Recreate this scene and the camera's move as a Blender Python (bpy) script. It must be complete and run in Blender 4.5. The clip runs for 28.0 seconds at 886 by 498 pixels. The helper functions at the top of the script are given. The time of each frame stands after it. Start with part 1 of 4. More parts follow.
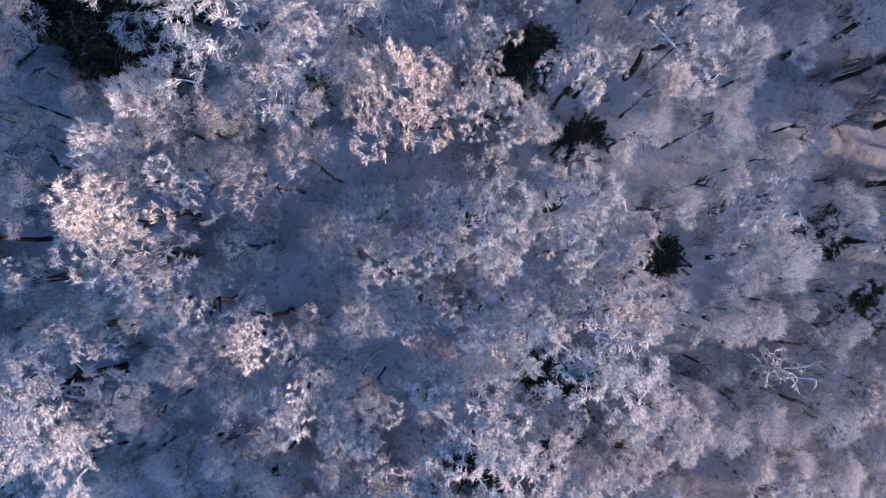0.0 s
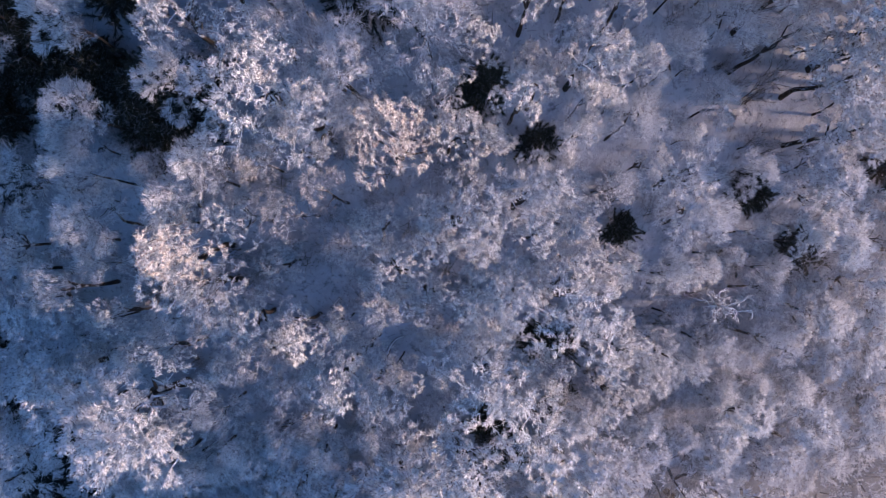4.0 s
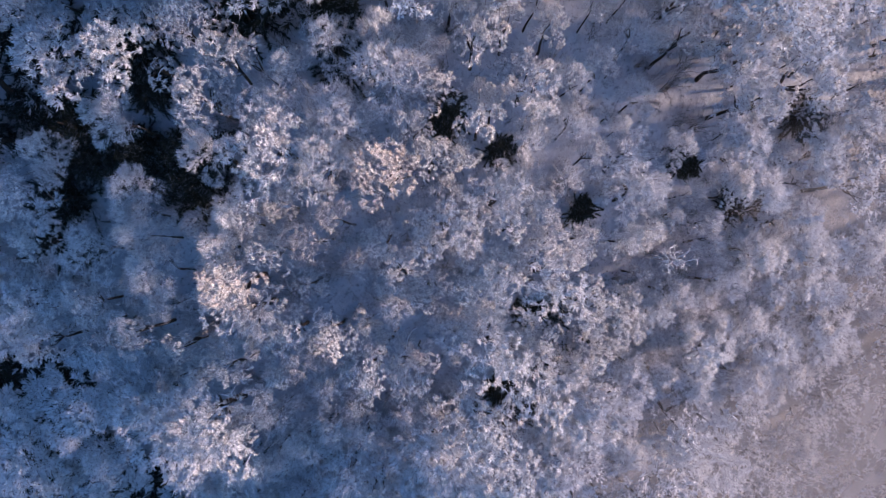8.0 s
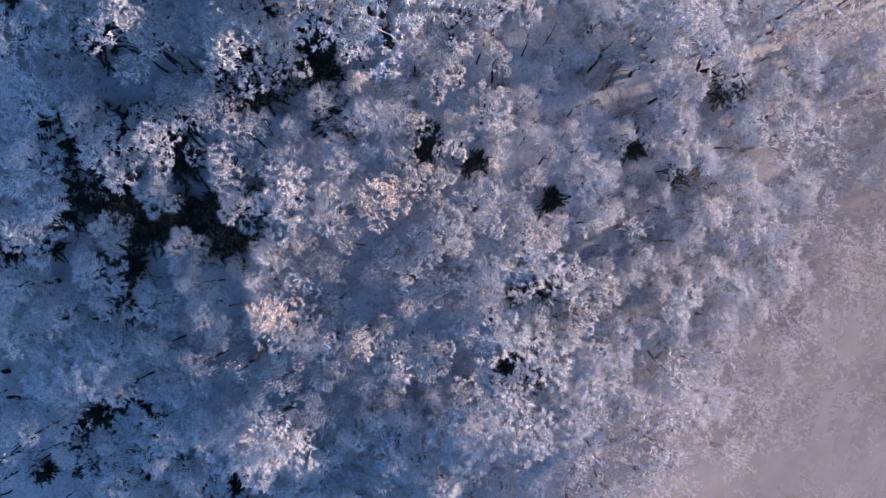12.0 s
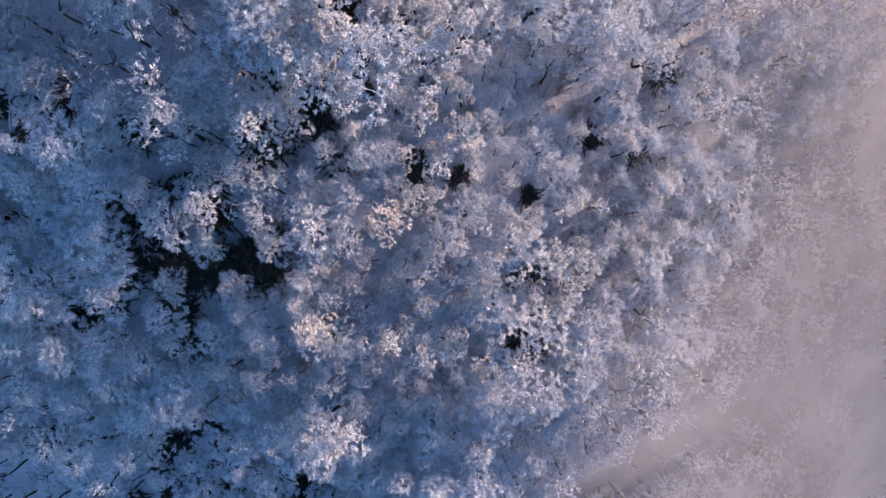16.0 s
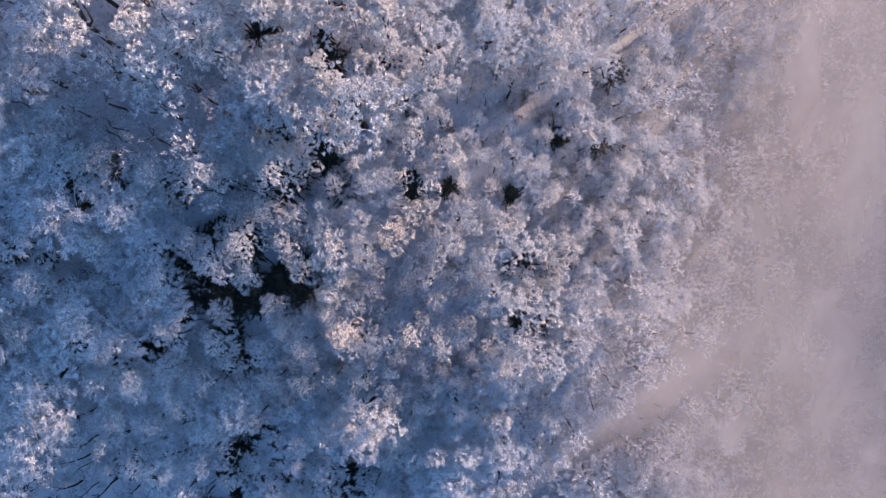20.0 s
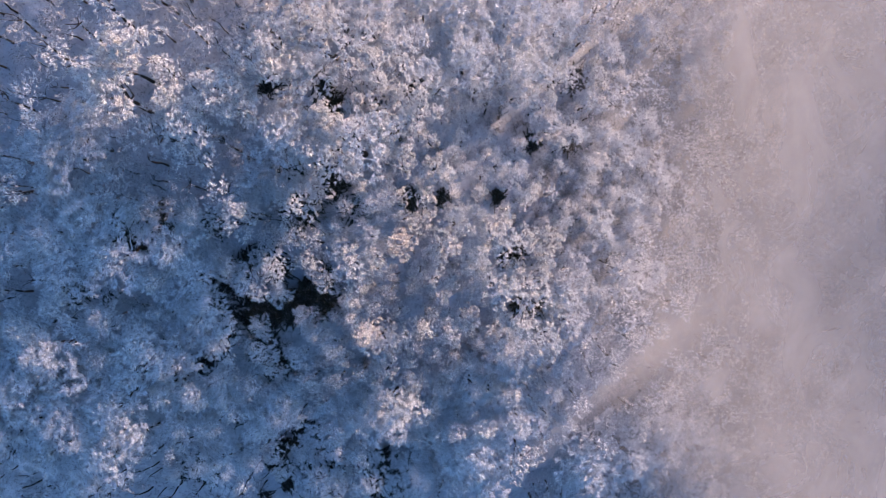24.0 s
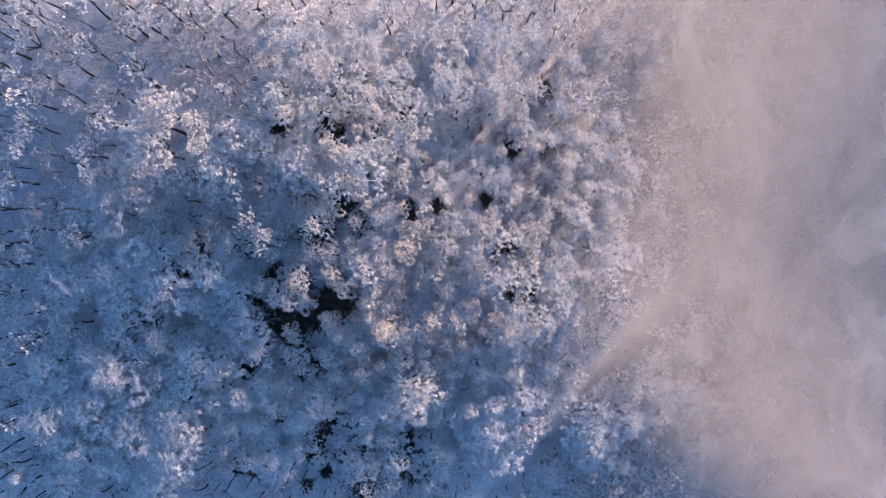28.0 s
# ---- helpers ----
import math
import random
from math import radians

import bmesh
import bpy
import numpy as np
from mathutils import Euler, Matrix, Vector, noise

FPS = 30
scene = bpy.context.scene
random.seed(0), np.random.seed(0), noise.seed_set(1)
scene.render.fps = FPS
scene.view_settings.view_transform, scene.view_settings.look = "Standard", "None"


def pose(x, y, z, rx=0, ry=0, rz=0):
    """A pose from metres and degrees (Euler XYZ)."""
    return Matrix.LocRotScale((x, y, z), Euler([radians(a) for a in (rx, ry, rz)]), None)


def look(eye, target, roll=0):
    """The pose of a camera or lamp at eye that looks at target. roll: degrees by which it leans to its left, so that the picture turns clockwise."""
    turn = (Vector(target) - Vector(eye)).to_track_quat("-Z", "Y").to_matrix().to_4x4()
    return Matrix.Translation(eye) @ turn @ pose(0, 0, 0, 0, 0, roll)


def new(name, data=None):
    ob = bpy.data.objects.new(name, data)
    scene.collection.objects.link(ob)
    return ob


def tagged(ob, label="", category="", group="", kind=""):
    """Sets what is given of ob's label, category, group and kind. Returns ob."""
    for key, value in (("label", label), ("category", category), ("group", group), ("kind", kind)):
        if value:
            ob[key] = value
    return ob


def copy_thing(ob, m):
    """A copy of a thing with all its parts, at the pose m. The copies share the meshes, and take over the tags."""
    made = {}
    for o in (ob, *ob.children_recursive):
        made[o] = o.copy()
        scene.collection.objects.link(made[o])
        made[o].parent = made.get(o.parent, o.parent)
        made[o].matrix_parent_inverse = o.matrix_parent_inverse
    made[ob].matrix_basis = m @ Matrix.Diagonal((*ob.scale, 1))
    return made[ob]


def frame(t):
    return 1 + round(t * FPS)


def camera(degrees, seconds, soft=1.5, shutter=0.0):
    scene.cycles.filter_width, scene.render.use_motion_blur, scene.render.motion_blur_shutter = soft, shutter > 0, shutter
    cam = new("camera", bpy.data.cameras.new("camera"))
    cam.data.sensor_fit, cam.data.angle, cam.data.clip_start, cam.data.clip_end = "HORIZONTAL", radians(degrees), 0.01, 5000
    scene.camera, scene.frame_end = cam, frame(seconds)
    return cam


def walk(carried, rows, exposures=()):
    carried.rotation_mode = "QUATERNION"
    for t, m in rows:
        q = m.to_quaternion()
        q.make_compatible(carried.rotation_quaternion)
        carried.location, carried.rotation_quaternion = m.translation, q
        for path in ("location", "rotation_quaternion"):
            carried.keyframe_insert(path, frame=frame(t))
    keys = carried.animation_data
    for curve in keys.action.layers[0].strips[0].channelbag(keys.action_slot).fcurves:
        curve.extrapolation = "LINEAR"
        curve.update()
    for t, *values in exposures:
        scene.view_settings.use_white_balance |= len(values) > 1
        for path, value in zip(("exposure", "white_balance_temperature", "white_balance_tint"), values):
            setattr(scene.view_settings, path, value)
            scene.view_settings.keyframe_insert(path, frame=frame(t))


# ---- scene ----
cam = camera(72.0, 28.0, soft=0.55)
METRES, EYE, TILT, LEAN, TURN = 40.0, 38.0, -90.0, 0.0, 0.0
ROWS = [
    (0.0, 0.0000, 0.0000, 0.0000, 0.000, 0.000, -0.00),
    (0.5, 0.0006, -0.0201, -0.0002, 0.006, 0.000, 0.97),
    (1.0, 0.0014, -0.0401, -0.0005, 0.012, 0.006, 1.93),
    (1.5, 0.0023, -0.0604, -0.0010, 0.030, 0.006, 2.89),
    (2.0, 0.0028, -0.0816, -0.0015, 0.043, -0.006, 3.86),
    (2.5, 0.0040, -0.1031, -0.0021, 0.061, -0.006, 4.83),
    (3.0, 0.0054, -0.1249, -0.0028, 0.067, -0.006, 5.81),
    (3.5, 0.0070, -0.1474, -0.0039, 0.091, -0.006, 6.76),
    (5.5, 0.0115, -0.2426, -0.0067, 0.079, -0.024, 10.96),
    (6.0, 0.0131, -0.2671, -0.0076, 0.097, -0.012, 12.15),
    (6.5, 0.0146, -0.2928, -0.0086, 0.134, 0.055, 13.37),
    (7.0, 0.0157, -0.3183, -0.0087, 0.140, 0.079, 14.54),
    (7.5, 0.0173, -0.3438, -0.0091, 0.170, 0.109, 15.74),
    (8.0, 0.0190, -0.3690, -0.0091, 0.207, 0.134, 16.91),
    (8.5, 0.0200, -0.3946, -0.0099, 0.219, 0.188, 18.12),
    (9.0, 0.0214, -0.4208, -0.0101, 0.255, 0.213, 19.31),
    (9.5, 0.0225, -0.4473, -0.0097, 0.274, 0.243, 20.49),
    (10.0, 0.0238, -0.4738, -0.0098, 0.310, 0.286, 21.69),
    (10.5, 0.0248, -0.5004, -0.0097, 0.340, 0.322, 22.92),
    (11.0, 0.0259, -0.5269, -0.0095, 0.371, 0.353, 24.10),
    (11.5, 0.0265, -0.5537, -0.0094, 0.389, 0.383, 25.30),
    (12.0, 0.0275, -0.5820, -0.0096, 0.444, 0.438, 26.51),
    (12.5, 0.0285, -0.6108, -0.0094, 0.480, 0.474, 27.72),
    (14.5, 0.0298, -0.7282, -0.0081, 0.553, 0.602, 32.51),
    (15.0, 0.0307, -0.7588, -0.0077, 0.596, 0.626, 33.71),
    (15.5, 0.0316, -0.7893, -0.0080, 0.663, 0.675, 34.90),
    (16.0, 0.0325, -0.8204, -0.0081, 0.717, 0.729, 36.10),
    (16.5, 0.0334, -0.8513, -0.0083, 0.778, 0.784, 37.26),
    (17.0, 0.0341, -0.8822, -0.0082, 0.827, 0.821, 38.33),
    (17.5, 0.0353, -0.9138, -0.0083, 0.881, 0.857, 39.39),
    (18.0, 0.0359, -0.9455, -0.0081, 0.912, 0.875, 40.35),
    (18.5, 0.0366, -0.9775, -0.0084, 0.960, 0.918, 41.30),
    (19.0, 0.0368, -1.0095, -0.0086, 0.997, 0.954, 42.27),
    (19.5, 0.0377, -1.0424, -0.0086, 1.033, 0.979, 43.21),
    (20.0, 0.0382, -1.0753, -0.0095, 1.082, 1.021, 44.13),
    (20.5, 0.0387, -1.1058, -0.0098, 1.125, 1.052, 44.95),
    (21.0, 0.0392, -1.1392, -0.0099, 1.155, 1.082, 45.79),
    (21.5, 0.0399, -1.1730, -0.0101, 1.185, 1.112, 46.58),
    (23.5, 0.0442, -1.3145, -0.0072, 1.264, 1.137, 49.73),
    (24.0, 0.0453, -1.3504, -0.0077, 1.319, 1.173, 50.52),
    (24.5, 0.0462, -1.3861, -0.0080, 1.350, 1.204, 51.20),
    (25.0, 0.0473, -1.4216, -0.0082, 1.392, 1.228, 51.88),
    (25.5, 0.0482, -1.4575, -0.0086, 1.416, 1.258, 52.56),
    (26.0, 0.0491, -1.4933, -0.0091, 1.465, 1.295, 53.25),
    (26.5, 0.0500, -1.5303, -0.0094, 1.495, 1.325, 53.95),
    (27.0, 0.0509, -1.5672, -0.0100, 1.538, 1.356, 54.66),
    (27.5, 0.0518, -1.6042, -0.0103, 1.556, 1.380, 55.36),
    (28.0, 0.0533, -1.6415, -0.0106, 1.599, 1.416, 56.07),
]
walk(cam, [(t, pose(0, 0, EYE, TILT, LEAN, TURN) @ pose(METRES * x, METRES * y, METRES * z, 90 + pitch, roll, yaw)) for t, x, y, z, yaw, pitch, roll in ROWS], exposures=((0.0, 1.8, 6000, 27), (12.0, 1.88, 6050, 25), (19.0, 2.05, 6350, 24), (28.0, 2.16, 6500, 24)))

# ---- world, sun and exposure ----
SUN_AZ, SUN_EL = -8.0, 4.8            # degrees; azimuth from +x towards +y
world = bpy.data.worlds.new("winter_dawn_sky")
world.use_nodes = True
scene.world = world
wn = world.node_tree.nodes
sky = wn.new("ShaderNodeTexSky")
sky.sky_type = "NISHITA"
sky.sun_disc = False
sky.sun_elevation = radians(SUN_EL)
sky.sun_rotation = radians(90 - SUN_AZ)
sky.air_density, sky.dust_density, sky.ozone_density = 1.0, 0.4, 3.5
world.node_tree.links.new(sky.outputs[0], wn["Background"].inputs[0])
wn["Background"].inputs[1].default_value = 0.15

sun_data = bpy.data.lights.new("sun", "SUN")
sun_data.energy, sun_data.angle, sun_data.color = 3.3, radians(6.0), (1.0, 0.76, 0.55)
sun = new("sun", sun_data)
sun_way = Vector((math.cos(radians(SUN_AZ)) * math.cos(radians(SUN_EL)), math.sin(radians(SUN_AZ)) * math.cos(radians(SUN_EL)), math.sin(radians(SUN_EL))))
sun.matrix_basis = look(sun_way * 300, (0, 0, 0))


# ---- materials ----
def material(name, rough=0.7, spec=0.3):
    """A node material; returns it with its tree and its principled shader."""
    m = bpy.data.materials.new(name)
    m.use_nodes = True
    p = m.node_tree.nodes["Principled BSDF"]
    p.inputs["Roughness"].default_value = rough
    p.inputs["Specular IOR Level"].default_value = spec
    return m, m.node_tree, p


def put(tree, kind, **values):
    n = tree.nodes.new(kind)
    for key, value in values.items():
        n.inputs[key.replace("_", " ")].default_value = value
    return n


def ramp(tree, stops):
    n = tree.nodes.new("ShaderNodeValToRGB")
    while len(n.color_ramp.elements) < len(stops):
        n.color_ramp.elements.new(0.5)
    for e, (at, c) in zip(n.color_ramp.elements, stops):
        e.position, e.color = at, (*c, 1)
    return n


def mixed(tree, fac, a, b):
    """A colour mix; fac, a and b are sockets or values."""
    n = tree.nodes.new("ShaderNodeMix")
    n.data_type = "RGBA"
    for socket, value in ((n.inputs[0], fac), (n.inputs[6], a), (n.inputs[7], b)):
        if isinstance(value, bpy.types.NodeSocket):
            tree.links.new(value, socket)
        else:
            socket.default_value = (*value, 1) if isinstance(value, tuple) else value
    return n.outputs[2]


def noise_of(tree, scale, detail=4.0, rough=0.55):
    co = tree.nodes.new("ShaderNodeTexCoord")
    n = put(tree, "ShaderNodeTexNoise", Scale=scale, Detail=detail, Roughness=rough)
    tree.links.new(co.outputs["Object"], n.inputs["Vector"])
    return n.outputs[0]


def relief(tree, shader, height, distance, strength=0.6):
    b = put(tree, "ShaderNodeBump", Strength=strength, Distance=distance)
    tree.links.new(height, b.inputs["Height"])
    tree.links.new(b.outputs[0], shader.inputs["Normal"])


def frost_material(name, white, grey, twig, bare, through_light=0.12):
    """Rime on twigs: mostly white, some twigs showing through, a different cast from tree to tree."""
    m, t, p = material(name, 0.85, 0.08)
    geo = t.nodes.new("ShaderNodeNewGeometry")
    ob = t.nodes.new("ShaderNodeObjectInfo")
    cast = ramp(t, ((0.0, grey), (1.0, white)))
    t.links.new(ob.outputs["Random"], cast.inputs[0])
    pick = ramp(t, ((0.0, (1, 1, 1)), (bare, (0.6, 0.6, 0.6)), (min(bare + 0.25, 0.98), (0, 0, 0))))
    t.links.new(geo.outputs["Random Per Island"], pick.inputs[0])
    c = mixed(t, pick.outputs[0], cast.outputs[0], twig)
    speck = ramp(t, ((0.35, (0.75, 0.75, 0.75)), (0.65, (1, 1, 1))))
    t.links.new(noise_of(t, 14.0), speck.inputs[0])
    mul = t.nodes.new("ShaderNodeMix")
    mul.data_type, mul.blend_type = "RGBA", "MULTIPLY"
    mul.inputs[0].default_value = 1.0
    t.links.new(c, mul.inputs[6])
    t.links.new(speck.outputs[0], mul.inputs[7])
    t.links.new(mul.outputs[2], p.inputs["Base Color"])
    if through_light:
        thin, mix = t.nodes.new("ShaderNodeBsdfTranslucent"), t.nodes.new("ShaderNodeMixShader")
        t.links.new(mul.outputs[2], thin.inputs[0])
        mix.inputs[0].default_value = through_light
        t.links.new(p.outputs[0], mix.inputs[1])
        t.links.new(thin.outputs[0], mix.inputs[2])
        t.links.new(mix.outputs[0], t.nodes["Material Output"].inputs[0])
    return m


def bark_material(name, dark, light, frost):
    """Bark with rime lying on whatever faces up."""
    m, t, p = material(name, 0.85, 0.2)
    base = ramp(t, ((0.3, dark), (0.7, light)))
    t.links.new(noise_of(t, 9.0, 6), base.inputs[0])
    geo = t.nodes.new("ShaderNodeNewGeometry")
    sep = t.nodes.new("ShaderNodeSeparateXYZ")
    t.links.new(geo.outputs["Normal"], sep.inputs[0])
    add = t.nodes.new("ShaderNodeMath")
    add.operation = "ADD"
    t.links.new(sep.outputs[2], add.inputs[0])
    t.links.new(noise_of(t, 3.0), add.inputs[1])
    lies = ramp(t, ((1.5 - frost, (0, 0, 0)), (min(1.0, 1.7 - frost), (1, 1, 1))))
    half = t.nodes.new("ShaderNodeMath")
    half.operation = "MULTIPLY"
    half.inputs[1].default_value = 0.62
    t.links.new(add.outputs[0], half.inputs[0])
    t.links.new(half.outputs[0], lies.inputs[0])
    t.links.new(mixed(t, lies.outputs[0], base.outputs[0], (0.72, 0.73, 0.76)), p.inputs["Base Color"])
    relief(t, p, noise_of(t, 25.0, 5), 0.02)
    return m


FROST_OAK = frost_material("rime_on_oak_twigs", (0.95, 0.94, 0.94), (0.85, 0.85, 0.87), (0.11, 0.08, 0.06), 0.13)
FROST_BIRCH = frost_material("rime_on_birch_twigs", (0.94, 0.94, 0.95), (0.82, 0.82, 0.85), (0.11, 0.085, 0.075), 0.1)
FROST_LEAFY = frost_material("rime_on_brown_leaves", (0.93, 0.9, 0.88), (0.85, 0.82, 0.8), (0.3, 0.17, 0.1), 0.24)
# birch rime again, darker: a thin coat plus shade mixed into its colour
FROST_THIN_SHADED = frost_material("thin_rime_with_shade", (0.56, 0.57, 0.61), (0.46, 0.47, 0.52), (0.09, 0.075, 0.072), 0.2)
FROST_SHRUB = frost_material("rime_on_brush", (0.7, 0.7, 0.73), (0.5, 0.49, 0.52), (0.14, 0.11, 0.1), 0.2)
BARK = bark_material("dark_bark", (0.02, 0.016, 0.013), (0.075, 0.06, 0.05), 0.9)
BRANCH = bark_material("rimed_branch", (0.035, 0.028, 0.024), (0.11, 0.09, 0.085), 0.86)
DEAD = bark_material("rimed_dead_wood", (0.35, 0.32, 0.31), (0.6, 0.58, 0.57), 1.15)
LITTER = bark_material("bare_dead_twigs", (0.02, 0.016, 0.014), (0.08, 0.065, 0.055), 0.55)
NEEDLES = frost_material("dark_spruce_needles", (0.045, 0.046, 0.03), (0.022, 0.025, 0.018), (0.3, 0.3, 0.32), 0.04, 0.0)

SNOW, t, p = material("wind_packed_snow", 0.6, 0.3)
drift = ramp(t, ((0.3, (0.34, 0.35, 0.39)), (0.75, (0.64, 0.655, 0.7))))
t.links.new(noise_of(t, 0.35, 8, 0.65), drift.inputs[0])
litter = ramp(t, ((0.54, (0, 0, 0)), (0.68, (1, 1, 1))))
t.links.new(noise_of(t, 2.3, 9, 0.72), litter.inputs[0])
t.links.new(mixed(t, litter.outputs[0], drift.outputs[0], (0.15, 0.145, 0.16)), p.inputs["Base Color"])
relief(t, p, noise_of(t, 0.9, 9, 0.6), 0.25, 0.8)

TRACK, t, p = material("trodden_track_snow", 0.55, 0.3)
rut = ramp(t, ((0.3, (0.46, 0.47, 0.5)), (0.7, (0.62, 0.63, 0.66))))
t.links.new(noise_of(t, 1.2, 6), rut.inputs[0])
t.links.new(rut.outputs[0], p.inputs["Base Color"])
relief(t, p, noise_of(t, 2.0, 6), 0.1)

# ---- the fog bank's layers ----
FOG_WAY = radians(-52.0)
FOG_LEAN = 0.25          # droplets catch the low sun as well as the sky


def fog_material(name, most, begins, full, scale, shift, torn, bright):
    """A thin layer of drifting fog: denser towards the valley, torn into wisps at its edge."""
    m = bpy.data.materials.new(name)
    m.use_nodes = True
    t = m.node_tree
    t.nodes.clear()
    co = t.nodes.new("ShaderNodeTexCoord")
    along = t.nodes.new("ShaderNodeVectorMath")
    along.operation = "DOT_PRODUCT"
    along.inputs[1].default_value = (math.cos(FOG_WAY), math.sin(FOG_WAY), 0)
    t.links.new(co.outputs["Object"], along.inputs[0])
    move = t.nodes.new("ShaderNodeMapping")
    move.inputs["Location"].default_value = (shift * 3.1, shift * 1.7, shift)
    t.links.new(co.outputs["Object"], move.inputs[0])
    n = put(t, "ShaderNodeTexNoise", Scale=scale, Detail=5.0, Roughness=0.55, Distortion=0.6)
    t.links.new(move.outputs[0], n.inputs["Vector"])
    swing = t.nodes.new("ShaderNodeMath")
    swing.operation = "MULTIPLY_ADD"
    swing.inputs[1].default_value = torn
    t.links.new(n.outputs[0], swing.inputs[0])
    t.links.new(along.outputs["Value"], swing.inputs[2])
    fade = t.nodes.new("ShaderNodeMapRange")
    fade.interpolation_type = "SMOOTHSTEP"
    for key, value in (("From Min", begins + torn / 2), ("From Max", full + torn / 2), ("To Min", 0.0), ("To Max", most)):
        fade.inputs[key].default_value = value
    t.links.new(swing.outputs[0], fade.inputs["Value"])
    puffs = put(t, "ShaderNodeTexNoise", Scale=scale * 2.6, Detail=6.0, Roughness=0.6, Distortion=0.8)
    t.links.new(move.outputs[0], puffs.inputs["Vector"])
    thick = t.nodes.new("ShaderNodeMapRange")
    for key, value in (("From Min", 0.33), ("From Max", 0.66), ("To Min", 0.55), ("To Max", 1.15)):
        thick.inputs[key].default_value = value
    t.links.new(puffs.outputs[0], thick.inputs["Value"])
    share = t.nodes.new("ShaderNodeMath")
    share.operation = "MULTIPLY"
    t.links.new(fade.outputs[0], share.inputs[0])
    t.links.new(thick.outputs[0], share.inputs[1])
    clear = t.nodes.new("ShaderNodeBsdfTransparent")
    diffuse = put(t, "ShaderNodeBsdfDiffuse", Color=(bright, bright * 0.97, bright * 0.97, 1))
    glow = put(t, "ShaderNodeBsdfTranslucent", Color=(bright, bright * 0.97, bright * 0.97, 1))
    facing = t.nodes.new("ShaderNodeCombineXYZ")
    for socket, value in zip(facing.inputs, Vector((FOG_LEAN * math.cos(radians(SUN_AZ)), FOG_LEAN * math.sin(radians(SUN_AZ)), 1)).normalized()):
        socket.default_value = value
    t.links.new(facing.outputs[0], diffuse.inputs["Normal"])
    both, out = t.nodes.new("ShaderNodeMixShader"), t.nodes.new("ShaderNodeMixShader")
    both.inputs[0].default_value = 0.2
    t.links.new(diffuse.outputs[0], both.inputs[1])
    t.links.new(glow.outputs[0], both.inputs[2])
    t.links.new(share.outputs[0], out.inputs[0])
    t.links.new(clear.outputs[0], out.inputs[1])
    t.links.new(both.outputs[0], out.inputs[2])
    end = t.nodes.new("ShaderNodeOutputMaterial")
    t.links.new(out.outputs[0], end.inputs[0])
    return m


# ---- mesh helpers ----
class Shape:
    """Vertices and faces gathered for one mesh."""

    def __init__(self):
        self.v, self.f = [], []

    def tube(self, pts, radii, sides=5):
        start = len(self.v)
        for i, (q, r) in enumerate(zip(pts, radii)):
            way = (Vector(pts[min(i + 1, len(pts) - 1)]) - Vector(pts[max(i - 1, 0)])).normalized()
            a = way.cross(Vector((0.31, 0.87, 0.38))).normalized()
            b = way.cross(a)
            for s in range(sides):
                w = 2 * math.pi * s / sides
                self.v.append(tuple(Vector(q) + a * (r * math.cos(w)) + b * (r * math.sin(w))))
        for i in range(len(pts) - 1):
            for s in range(sides):
                k, n = start + i * sides, (s + 1) % sides
                self.f.append((k + s, k + n, k + sides + n, k + sides + s))
        self.f.append(tuple(start + (len(pts) - 1) * sides + s for s in range(sides)))
        self.f.append(tuple(start + s for s in reversed(range(sides))))

    def spikes(self, origin, way, length, width, lens=0.0):
        """Many tapered three-sided twigs at once; with lens they swell in the middle, as thick rime does."""
        n = len(origin)
        if not n:
            return
        way = way / np.linalg.norm(way, axis=1, keepdims=True)
        a = np.cross(way, np.array((0.37, 0.62, 0.69)))
        a /= np.linalg.norm(a, axis=1, keepdims=True) + 1e-9
        b = np.cross(way, a)
        mid = origin + way * (length * lens)[:, None]
        rings = [mid + width[:, None] * (a * math.cos(w) + b * math.sin(w)) for w in (0.4, 2.5, 4.6)]
        tip = origin + way * length[:, None]
        k = len(self.v)
        rows = rings + [tip] + ([origin] if lens > 0 else [])
        self.v.extend(map(tuple, np.stack(rows, 1).reshape(-1, 3).tolist()))
        m = len(rows)
        sides = [(0, 1, 3), (1, 2, 3), (2, 0, 3)] + ([(1, 0, 4), (2, 1, 4), (0, 2, 4)] if lens > 0 else [])
        self.f.extend(map(tuple, (k + np.arange(n)[:, None, None] * m + np.array(sides)[None]).reshape(-1, 3).tolist()))

    def blades(self, origin, way, length, width, turn):
        """Many flat twig ends, each a kite folded along its middle."""
        way = way / np.linalg.norm(way, axis=1, keepdims=True)
        a = np.cross(way, turn)
        a /= np.linalg.norm(a, axis=1, keepdims=True) + 1e-9
        b = np.cross(way, a)
        mid = origin + way * (length * 0.58)[:, None] + b * (width * 0.5)[:, None]
        rows = np.stack([origin, mid + a * width[:, None], origin + way * length[:, None], mid - a * width[:, None]], 1)
        k = len(self.v)
        self.v.extend(map(tuple, rows.reshape(-1, 3).tolist()))
        self.f.extend([(k + 4 * i, k + 4 * i + 1, k + 4 * i + 2, k + 4 * i + 3) for i in range(len(origin))])

    def mesh(self, name, mat, smooth=False):
        me = bpy.data.meshes.new(name)
        me.from_pydata(self.v, [], self.f)
        me.materials.append(mat)
        if smooth:
            me.shade_smooth()
        return me


def piece(name, shape, mat, parent, label="", smooth=False):
    """One mesh part under a thing."""
    ob = new(name, shape.mesh(name, mat, smooth))
    ob.parent = parent
    return tagged(ob, label)


# ---- ground ----
SHADE_RIDGE = 10.5             # height of an added rise, out of view, that shades the low valley


